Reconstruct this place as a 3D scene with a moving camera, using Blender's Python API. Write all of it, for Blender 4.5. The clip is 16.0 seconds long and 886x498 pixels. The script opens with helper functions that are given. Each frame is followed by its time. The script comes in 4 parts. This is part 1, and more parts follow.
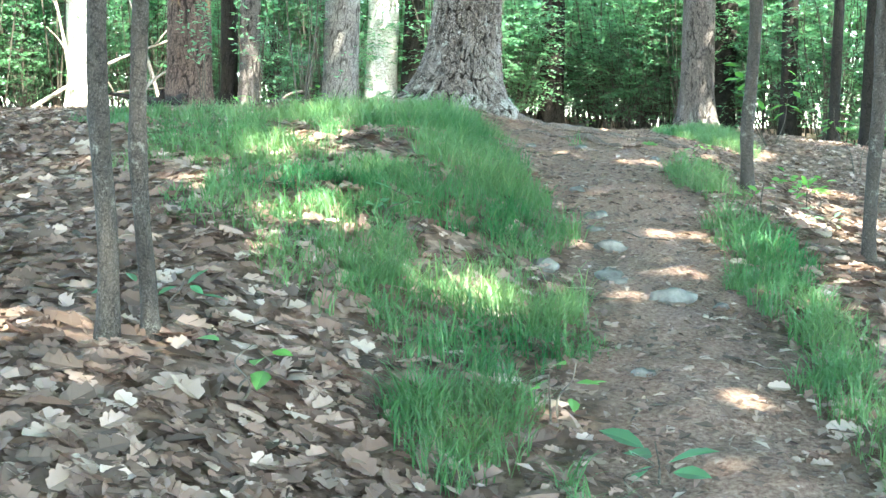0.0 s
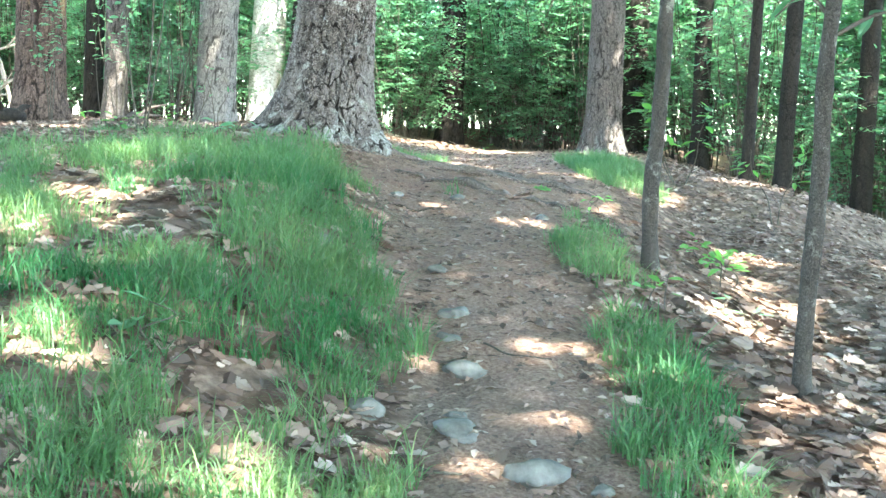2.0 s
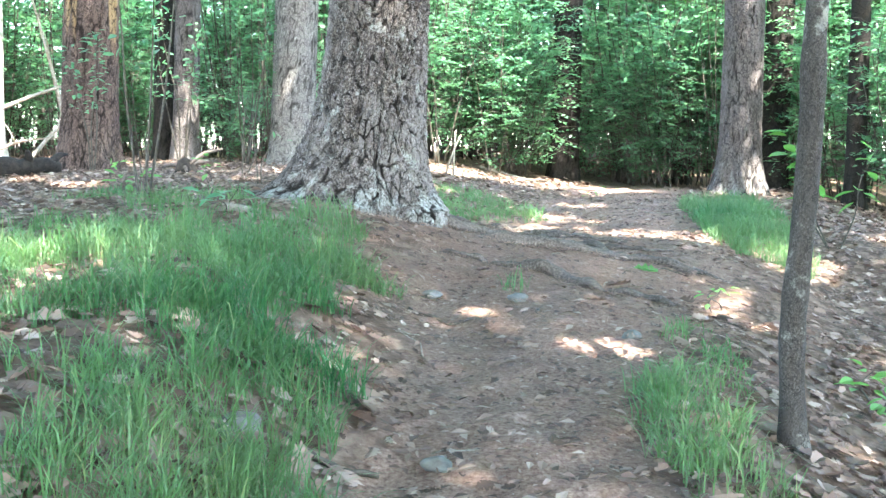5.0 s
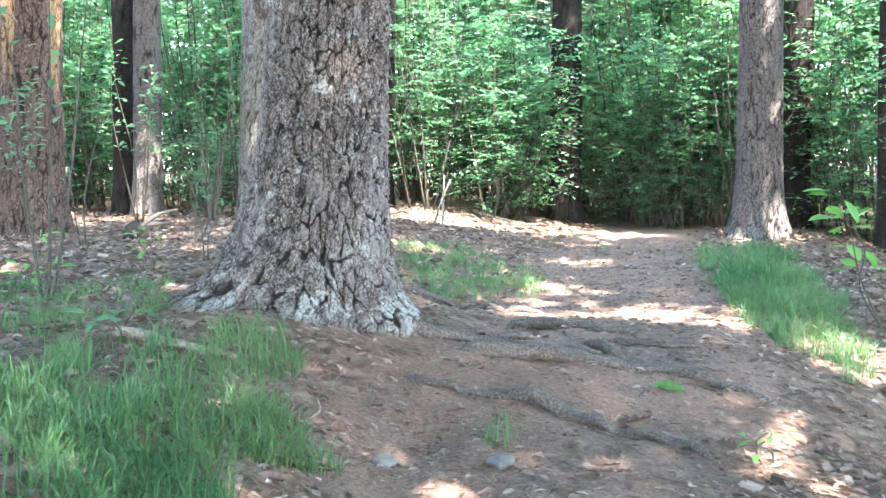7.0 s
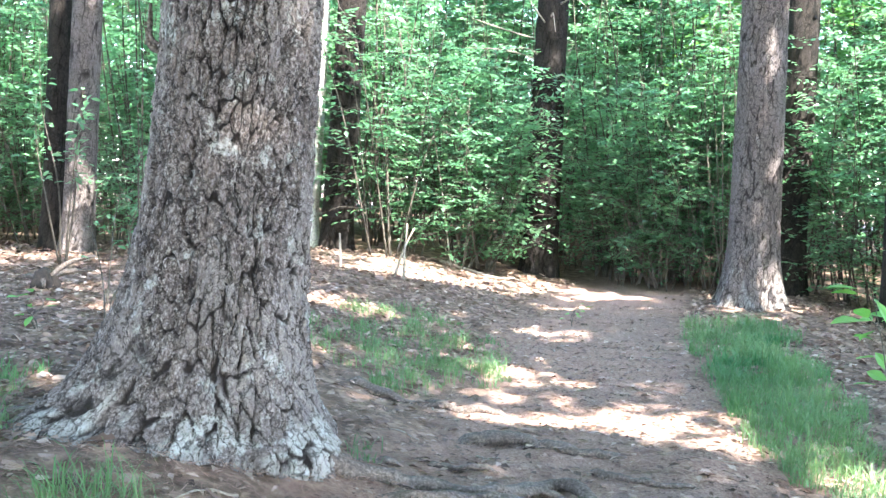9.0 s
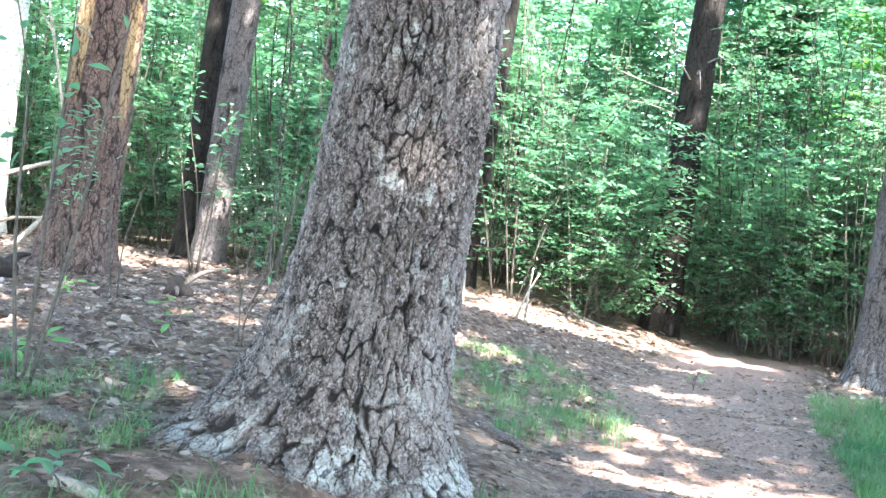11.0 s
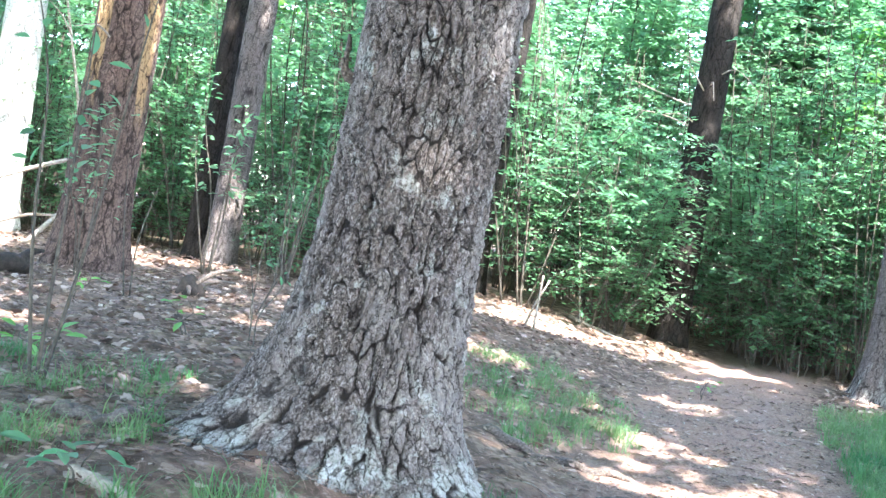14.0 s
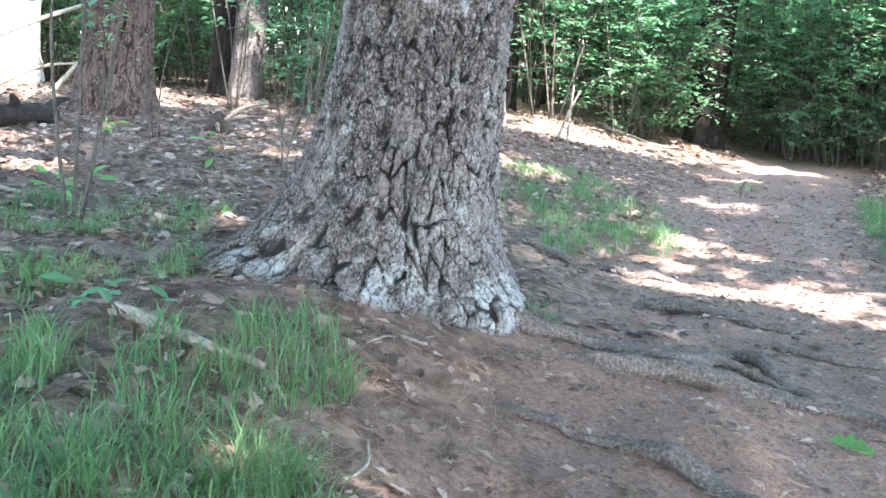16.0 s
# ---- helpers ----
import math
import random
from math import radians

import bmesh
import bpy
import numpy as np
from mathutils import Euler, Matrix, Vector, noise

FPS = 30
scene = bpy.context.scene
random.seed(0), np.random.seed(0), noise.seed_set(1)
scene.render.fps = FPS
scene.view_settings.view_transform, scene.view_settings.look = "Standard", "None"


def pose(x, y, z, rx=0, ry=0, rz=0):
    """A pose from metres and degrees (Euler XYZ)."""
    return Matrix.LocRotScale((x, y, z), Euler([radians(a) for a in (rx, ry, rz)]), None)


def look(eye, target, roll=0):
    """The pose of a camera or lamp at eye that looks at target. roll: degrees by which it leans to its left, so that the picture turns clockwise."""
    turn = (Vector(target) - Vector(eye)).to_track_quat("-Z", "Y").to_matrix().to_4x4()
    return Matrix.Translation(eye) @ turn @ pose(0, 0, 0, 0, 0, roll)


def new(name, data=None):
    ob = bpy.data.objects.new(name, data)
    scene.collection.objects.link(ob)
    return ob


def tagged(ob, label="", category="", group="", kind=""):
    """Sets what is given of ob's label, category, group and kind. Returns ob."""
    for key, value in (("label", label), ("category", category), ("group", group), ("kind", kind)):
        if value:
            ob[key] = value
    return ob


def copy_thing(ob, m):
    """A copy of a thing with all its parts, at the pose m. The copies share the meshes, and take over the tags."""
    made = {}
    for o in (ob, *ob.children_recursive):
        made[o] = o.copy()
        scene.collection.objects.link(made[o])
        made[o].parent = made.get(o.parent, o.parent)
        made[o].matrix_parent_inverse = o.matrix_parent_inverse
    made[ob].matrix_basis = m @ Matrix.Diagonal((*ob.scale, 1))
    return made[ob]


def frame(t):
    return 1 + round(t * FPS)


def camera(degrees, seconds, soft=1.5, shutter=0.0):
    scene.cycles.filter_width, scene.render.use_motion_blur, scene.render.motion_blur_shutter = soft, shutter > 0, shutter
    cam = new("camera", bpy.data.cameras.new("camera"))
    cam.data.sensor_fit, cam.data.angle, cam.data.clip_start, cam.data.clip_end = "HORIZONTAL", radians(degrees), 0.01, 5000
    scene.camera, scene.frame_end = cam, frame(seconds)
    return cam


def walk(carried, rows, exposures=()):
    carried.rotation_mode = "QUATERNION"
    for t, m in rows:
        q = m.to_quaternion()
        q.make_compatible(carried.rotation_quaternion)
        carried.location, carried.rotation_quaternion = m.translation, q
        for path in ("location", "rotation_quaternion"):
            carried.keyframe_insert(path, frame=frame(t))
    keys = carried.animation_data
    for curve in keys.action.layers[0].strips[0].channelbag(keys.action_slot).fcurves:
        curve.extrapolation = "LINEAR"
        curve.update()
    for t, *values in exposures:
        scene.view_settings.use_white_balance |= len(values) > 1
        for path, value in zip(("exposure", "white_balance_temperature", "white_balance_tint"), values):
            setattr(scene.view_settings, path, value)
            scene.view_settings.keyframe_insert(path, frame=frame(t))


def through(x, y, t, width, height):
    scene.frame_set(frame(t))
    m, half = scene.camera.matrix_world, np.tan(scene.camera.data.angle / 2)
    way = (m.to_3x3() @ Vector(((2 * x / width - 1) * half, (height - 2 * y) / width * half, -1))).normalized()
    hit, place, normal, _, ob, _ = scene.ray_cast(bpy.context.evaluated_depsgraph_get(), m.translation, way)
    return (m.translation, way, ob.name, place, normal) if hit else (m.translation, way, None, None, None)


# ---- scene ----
cam = camera(39.3, 16.0, soft=1.5)
METRES, EYE, TILT, LEAN, TURN = 8.0, 1.5, -5.5, 0.0, 0.0
ROWS = [
    (0.0, 0.0, 0.0, 0.0, 0.0, 0.0, -0.0),
    (0.5, 0.0072, 0.0483, 0.0017, -0.41, -0.67, -0.88),
    (1.0, 0.0342, 0.1042, 0.0319, -1.9, -1.03, 1.14),
    (1.5, 0.0471, 0.1573, 0.0379, -2.67, -0.74, 0.72),
    (2.0, 0.0549, 0.2053, 0.0591, -4.02, 0.01, -1.14),
    (2.5, 0.0793, 0.2569, 0.069, -2.11, -0.07, 0.46),
    (3.0, 0.1035, 0.2904, 0.0854, -2.61, 3.57, 2.39),
    (3.5, 0.1089, 0.3513, 0.0869, -3.03, 2.04, -1.62),
    (4.0, 0.1074, 0.3964, 0.1078, -0.85, 1.87, -1.31),
    (4.5, 0.1171, 0.4507, 0.1129, 1.77, 0.63, -1.54),
    (7.0, 0.143, 0.7004, 0.1842, 2.79, 1.57, 0.6),
    (7.5, 0.1441, 0.7613, 0.1901, 2.57, 0.14, -0.61),
    (8.0, 0.144, 0.8063, 0.209, 0.1, 0.79, -2.07),
    (8.5, 0.1573, 0.8603, 0.2252, 0.69, 0.51, 1.15),
    (9.0, 0.1535, 0.8795, 0.2332, 1.55, 2.7, -1.88),
    (9.5, 0.1364, 0.8816, 0.2351, 3.28, 3.2, -3.87),
    (12.0, 0.1301, 0.8841, 0.2358, 6.75, 4.57, -9.23),
    (12.5, 0.1306, 0.8838, 0.2362, 6.3, 4.52, -8.95),
    (13.0, 0.1305, 0.8811, 0.2365, 5.89, 4.68, -9.12),
    (13.5, 0.1309, 0.8791, 0.2364, 5.9, 4.82, -8.7),
    (14.0, 0.1291, 0.8783, 0.2328, 6.58, 4.35, -9.27),
    (14.5, 0.1292, 0.8828, 0.2317, 8.91, 2.41, -6.55),
    (15.0, 0.1312, 0.8865, 0.2309, 8.43, 0.18, -5.18),
    (15.5, 0.13, 0.8861, 0.2297, 8.34, -1.88, -5.59),
    (16.0, 0.1301, 0.8867, 0.2283, 8.21, -3.98, -4.92),
]
walk(cam, [(t, pose(0, 0, EYE, TILT, LEAN, TURN) @ pose(METRES * x, METRES * y, METRES * z, 90 + pitch, roll, yaw)) for t, x, y, z, yaw, pitch, roll in ROWS], [(0.0, 4.8, 6450, -6), (4.5, 4.85, 6250, 2), (8.0, 4.65, 6250, 9), (12.0, 4.78, 6000, 8), (16.0, 4.6, 6050, 10)])

# ---- light ----
SUN_DIR = Vector((0.30, -0.42, 0.86)).normalized()      # towards the sun
elev = math.asin(SUN_DIR.z)
world = bpy.data.worlds.new("forest_sky")
scene.world = world
world.use_nodes = True
wn = world.node_tree.nodes
sky = wn.new("ShaderNodeTexSky")
sky.sky_type, sky.sun_disc = "NISHITA", False
sky.sun_elevation, sky.sun_rotation = elev, math.atan2(SUN_DIR.x, SUN_DIR.y)
world.node_tree.links.new(sky.outputs[0], wn["Background"].inputs[0])
wn["Background"].inputs[1].default_value = 0.15
sun = new("sun", bpy.data.lights.new("sun", "SUN"))
sun.data.energy, sun.data.angle, sun.data.color = 2.7, radians(0.6), (1.0, 0.95, 0.86)
sun.matrix_world = look(SUN_DIR * 60, (0, 0, 0))

# ---- numbers and noise ----
RNG = np.random.default_rng(7)


def smooth(a, b, x):
    t = np.clip((np.asarray(x, float) - a) / (b - a), 0, 1)
    return t * t * (3 - 2 * t)


def hashed(ix, iy, seed):
    h = (ix.astype(np.int64) * 374761393 + iy.astype(np.int64) * 668265263 + seed * 974634777) & 0xFFFFFFFF
    h = ((h ^ (h >> 13)) * 1274126177) & 0xFFFFFFFF
    h = ((h ^ (h >> 16)) * 2246822519) & 0xFFFFFFFF
    return ((h ^ (h >> 15)) & 0xFFFFFF) / float(0x1000000)


def vnoise(x, y, seed=0, wrap=0):
    x, y = np.asarray(x, float), np.asarray(y, float)
    ix, iy = np.floor(x).astype(np.int64), np.floor(y).astype(np.int64)
    fx, fy = x - ix, y - iy
    fx, fy = fx * fx * (3 - 2 * fx), fy * fy * (3 - 2 * fy)
    jx = ix + 1
    if wrap:
        ix, jx = ix % wrap, jx % wrap
    a, b = hashed(ix, iy, seed), hashed(jx, iy, seed)
    c, d = hashed(ix, iy + 1, seed), hashed(jx, iy + 1, seed)
    return (a + (b - a) * fx) * (1 - fy) + (c + (d - c) * fx) * fy - 0.5


def fbm(x, y, seed=0, octaves=4):
    return sum(vnoise(x * 2 ** k, y * 2 ** k, seed + k) * 0.5 ** k for k in range(octaves))


def cells(x, y, seed=0, wrap=0):
    """Distance to the nearest and the second nearest cell centre, and a number of the nearest cell."""
    ix, iy = np.floor(x).astype(np.int64), np.floor(y).astype(np.int64)
    f1, f2, own = np.full(x.shape, 9.0), np.full(x.shape, 9.0), np.zeros(x.shape)
    for dx in (-1, 0, 1):
        for dy in (-1, 0, 1):
            cx, cy = ix + dx, iy + dy
            kx = cx % wrap if wrap else cx
            d = np.hypot(cx + hashed(kx, cy, seed) - x, cy + hashed(kx, cy, seed + 5) - y)
            near = d < f1
            f2 = np.where(near, f1, np.minimum(f2, d))
            own = np.where(near, hashed(kx, cy, seed + 9), own)
            f1 = np.where(near, d, f1)
    return f1, f2, own


# ---- mesh helpers ----
def mesh(name, verts, faces, material, soft=True, attribute=None):
    """A mesh from arrays; faces is one array, or a list of arrays, of equal-sided faces."""
    me = bpy.data.meshes.new(name)
    verts = np.asarray(verts, np.float32)
    blocks = [np.asarray(f, np.int32) for f in (faces if isinstance(faces, list) else [faces]) if len(f)]
    me.vertices.add(len(verts))
    me.vertices.foreach_set("co", verts.ravel())
    sizes = np.concatenate([np.full(len(b), b.shape[1], np.int32) for b in blocks])
    loops = np.concatenate([b.ravel() for b in blocks])
    me.loops.add(len(loops))
    me.loops.foreach_set("vertex_index", loops)
    me.polygons.add(len(sizes))
    me.polygons.foreach_set("loop_start", np.concatenate([[0], np.cumsum(sizes)[:-1]]).astype(np.int32))
    me.polygons.foreach_set("use_smooth", np.full(len(sizes), soft))
    for key, values in (attribute or {}).items():
        me.attributes.new(key, "FLOAT", "POINT").data.foreach_set("value", np.asarray(values, np.float32).ravel())
    me.update(calc_edges=True)
    me.materials.append(material)
    return me


def empty(name, x, y, z, label, category, group="", kind=""):
    ob = new(name)
    ob.empty_display_size = 0.1
    ob.location = (x, y, z)
    return tagged(ob, label, category, group, kind)


def part(name, me, parent, label=""):
    ob = new(name, me)
    ob.parent = parent
    return tagged(ob, label)


def thing(name, me, x, y, z, label, category, group="", kind=""):
    ob = new(name, me)
    ob.location = (x, y, z)
    return tagged(ob, label, category, group, kind)


def joined(pieces):
    """Several (verts, faces) as one pair of arrays."""
    vs, fs, n = [], [], 0
    for v, f in pieces:
        vs.append(v)
        fs.append(np.asarray(f) + n)
        n += len(v)
    return np.concatenate(vs), np.concatenate(fs)


def grid_faces(rows, around, closed=True):
    i, j = np.meshgrid(np.arange(rows - 1), np.arange(around if closed else around - 1), indexing="ij")
    k = (j + 1) % around
    return np.stack([i * around + j, i * around + k, (i + 1) * around + k, (i + 1) * around + j], -1).reshape(-1, 4)


def curve_points(ctrl, n):
    """n points on a smooth curve through the control points."""
    c = np.asarray(ctrl, float)
    c = np.vstack([2 * c[0] - c[1], c, 2 * c[-1] - c[-2]])
    u = np.linspace(0, len(c) - 3 - 1e-6, n)
    i, f = u.astype(int), (u - u.astype(int))[:, None]
    a, b, d, e = c[i], c[i + 1], c[i + 2], c[i + 3]
    return 0.5 * (2 * b + (d - a) * f + (2 * a - 5 * b + 4 * d - e) * f ** 2 + (3 * b - a - 3 * d + e) * f ** 3)


def tube(points, radii, around=8, rough=0.0, seed=0, flat=1.0):
    """A closed limb along points; rough makes its skin uneven."""
    p, r = np.asarray(points, float), np.broadcast_to(np.asarray(radii, float), (len(points),))
    way = np.gradient(p, axis=0)
    way /= np.linalg.norm(way, axis=1)[:, None] + 1e-9
    ref = np.array([1.0, 0, 0]) if abs(way[0][2]) > 0.7 else np.array([0, 0, 1.0])
    s = np.cross(way, ref)
    s /= np.linalg.norm(s, axis=1)[:, None] + 1e-9
    q = np.cross(s, way)
    a = np.linspace(0, 2 * math.pi, around, endpoint=False)
    k = r[:, None] * np.ones(around)
    if rough:
        ii, jj = np.meshgrid(np.arange(len(p)) * 0.6, np.arange(around) * 0.7, indexing="ij")
        k = k * (1 + rough * 2 * vnoise(ii, jj, seed))
    v = p[:, None] + (np.cos(a) * k)[..., None] * s[:, None] + (np.sin(a) * k * flat)[..., None] * q[:, None]
    v = np.concatenate([v.reshape(-1, 3), p[:1], p[-1:]])
    f = grid_faces(len(p), around)
    j = np.arange(around)
    n = len(p) * around
    caps = np.concatenate([np.stack([j, np.full(around, n), (j + 1) % around, (j + 1) % around], -1)[:, [0, 1, 2, 2]],
                           np.stack([n - around + j, n - around + (j + 1) % around, np.full(around, n + 1), np.full(around, n + 1)], -1)])
    return v, np.concatenate([f, caps])


def tube_mesh(name, pieces, material, attribute=None):
    v, f = joined(pieces)
    quad = f[f[:, 2] != f[:, 3]]
    tri = f[f[:, 2] == f[:, 3]][:, :3]
    return mesh(name, v, [quad, tri], material, True, attribute)


def frames_of(way, up):
    """Right, forward and normal axes for many leaves that point along way."""
    f = way / (np.linalg.norm(way, axis=1)[:, None] + 1e-9)
    r = np.cross(f, up)
    r /= np.linalg.norm(r, axis=1)[:, None] + 1e-9
    return r, f, np.cross(r, f)


def scatter(shape, faces, places, way, up, size):
    """One copy of a small shape (x right, y forward, z off its face) at each place."""
    r, f, n = frames_of(way, up)
    s = np.asarray(shape, float)
    size = np.asarray(size, float)[:, None, None]
    v = places[:, None] + size * (s[None, :, 0:1] * r[:, None] + s[None, :, 1:2] * f[:, None] + s[None, :, 2:3] * n[:, None])
    k = np.asarray(faces)
    return v.reshape(-1, 3), (k[None] + (np.arange(len(places)) * len(s))[:, None, None]).reshape(-1, k.shape[1])


# leaf shapes, one long, folded along the midrib
LEAF = [(0, 0, 0), (-0.24, 0.42, 0.07), (0, 1, -0.06), (0.24, 0.42, 0.07), (0, 0.45, 0)]
LEAF_F = [(0, 4, 1), (1, 4, 2), (0, 3, 4), (3, 2, 4)]
BROAD = [(0, 0, 0), (-0.15, 0.18, 0.04), (-0.25, 0.45, 0.07), (-0.17, 0.76, 0.03), (0, 1, -0.06), (0.17, 0.76, 0.03), (0.25, 0.45, 0.07), (0.15, 0.18, 0.04), (0, 0.5, 0)]
BROAD_F = [(8, 1, 0), (8, 2, 1), (8, 3, 2), (8, 4, 3), (8, 5, 4), (8, 6, 5), (8, 7, 6), (8, 0, 7)]
FLAT_LEAF = [(0, 0, 0), (-0.27, 0.45, 0.05), (0, 1, -0.05), (0.27, 0.45, 0.05)]
FLAT_LEAF_F = [(0, 2, 1), (0, 3, 2)]


def oak_leaf(curl, twist, lobes=4):
    """A lobed dry leaf: outline and midrib, curled along and across."""
    left = []
    for k in range(lobes * 3):
        y = 0.08 + 0.86 * k / (lobes * 3 - 1)
        w = (0.31, 0.34, 0.20)[k % 3] * (1 + 0.22 * math.sin(k * 2.3 + curl * 9)) * math.sin(math.pi * (0.14 + 0.80 * y)) * 1.05
        left.append((w, y + (0.0, 0.045, 0.02)[k % 3]))
    rib = [(0, y, 0) for y in (0.0, 0.28, 0.55, 0.8, 1.0)]
    pts = list(rib) + [(-w, y, 0) for w, y in left] + [(w, y, 0) for w, y in left]
    out = []
    for x, y, _ in pts:
        out.append((x, y, curl * (abs(x) * 1.1) ** 1.4 * 2.2 + 0.35 * curl * (y - 0.5) ** 2 * 1.6 + twist * x * (y - 0.4)))
    n, faces = len(left), []
    for side in (5, 5 + n):
        for k in range(n - 1):
            rib_at = min(3, int(4 * (k + 0.5) / (n - 1)))
            faces.append((rib_at, side + k, side + k + 1))
        for m in range(4):
            k = min(n - 1, round((m + 1) * (n - 1) / 4))
            faces.append((m, side + k, m + 1))
    return out, faces


# ---- materials ----
def material(name):
    m = bpy.data.materials.new(name)
    m.use_nodes = True
    nt = m.node_tree
    return m, nt, nt.nodes["Principled BSDF"], nt.nodes["Material Output"]


def node(nt, kind, **values):
    n = nt.nodes.new(kind)
    for key, value in values.items():
        n.inputs[key].default_value = value
    return n


def ramp(nt, source, stops):
    n = nt.nodes.new("ShaderNodeValToRGB")
    e = n.color_ramp.elements
    while len(e) < len(stops):
        e.new(0.5)
    for slot, (at, colour) in zip(e, stops):
        slot.position, slot.color = at, (*colour, 1)
    nt.links.new(source, n.inputs[0])
    return n.outputs[0]


def mixed(nt, factor, a, b, kind="MIX"):
    n = nt.nodes.new("ShaderNodeMix")
    n.data_type, n.blend_type = "RGBA", kind
    for slot, value in ((0, factor), (6, a), (7, b)):
        if hasattr(value, "is_linked"):
            nt.links.new(value, n.inputs[slot])
        else:
            n.inputs[slot].default_value = value if slot == 0 else (*value, 1)
    return n.outputs[2]


def coords(nt, scale=(1, 1, 1)):
    c = nt.nodes.new("ShaderNodeTexCoord")
    m = node(nt, "ShaderNodeMapping", Scale=scale)
    nt.links.new(c.outputs["Object"], m.inputs[0])
    return m.outputs[0]


def noise_tex(nt, where, scale, detail=4.0, rough=0.6):
    n = node(nt, "ShaderNodeTexNoise", Scale=scale, Detail=detail, Roughness=rough)
    nt.links.new(where, n.inputs["Vector"])
    return n.outputs[0]


def bump(nt, shader, height, strength, distance):
    b = node(nt, "ShaderNodeBump", Strength=strength, Distance=distance)
    nt.links.new(height, b.inputs["Height"])
    nt.links.new(b.outputs[0], shader.inputs["Normal"])


def leaf_material(name, stops, through, share=0.45, rough=0.45, gloss=0.35, drift=0.45):
    """Thin leaf that also lets light through; each leaf takes its own colour."""
    m, nt, p, out = material(name)
    g = nt.nodes.new("ShaderNodeNewGeometry")
    colour = ramp(nt, g.outputs["Random Per Island"], stops)
    big = noise_tex(nt, coords(nt), 0.9, 2.0)
    colour = mixed(nt, drift, colour, ramp(nt, big, [(0.3, stops[0][1]), (0.7, stops[-1][1])]))
    nt.links.new(colour, p.inputs["Base Color"])
    p.inputs["Roughness"].default_value = rough
    p.inputs["Specular IOR Level"].default_value = gloss
    t = nt.nodes.new("ShaderNodeBsdfTranslucent")
    nt.links.new(mixed(nt, 1.0, colour, through, "MULTIPLY"), t.inputs[0])
    mx = node(nt, "ShaderNodeMixShader", Fac=share)
    nt.links.new(p.outputs[0], mx.inputs[1])
    nt.links.new(t.outputs[0], mx.inputs[2])
    nt.links.new(mx.outputs[0], out.inputs[0])
    return m


def maths(nt, kind, a, b):
    n = nt.nodes.new("ShaderNodeMath")
    n.operation = kind
    for slot, value in ((0, a), (1, b)):
        if hasattr(value, "is_linked"):
            nt.links.new(value, n.inputs[slot])
        else:
            n.inputs[slot].default_value = value
    return n.outputs[0]


def bent(nt, where, scale, amount):
    """Coordinates pushed about by noise, so that cracks run unevenly."""
    n = node(nt, "ShaderNodeTexNoise", Scale=scale, Detail=3.0)
    nt.links.new(where, n.inputs["Vector"])
    m = nt.nodes.new("ShaderNodeVectorMath")
    m.operation = "MULTIPLY_ADD"
    m.inputs[1].default_value = (amount, amount, amount)
    nt.links.new(n.outputs[1], m.inputs[0])
    nt.links.new(where, m.inputs[2])
    return m.outputs[0]


def fissures(nt, where, scale, stretch, narrow, broad, seed):
    """1 on the plates, 0 in the cracks between them; cracks open and close along their length. Also a number for each plate."""
    m = node(nt, "ShaderNodeMapping", Scale=(1, 1, stretch), Location=(seed, seed * 0.7, 0))
    nt.links.new(where, m.inputs[0])
    outs = []
    for feature in ("DISTANCE_TO_EDGE", "F1"):
        v = node(nt, "ShaderNodeTexVoronoi", Scale=scale)
        v.feature = feature
        nt.links.new(m.outputs[0], v.inputs["Vector"])
        outs.append(v.outputs["Color" if feature == "F1" else "Distance"])
    width = ramp(nt, noise_tex(nt, m.outputs[0], scale * 0.7, 2.0), [(0.38, (narrow,) * 3), (0.62, (broad,) * 3)])
    return ramp(nt, maths(nt, "DIVIDE", outs[0], width), [(0.25, (0, 0, 0)), (1.0, (1, 1, 1))]), outs[1]


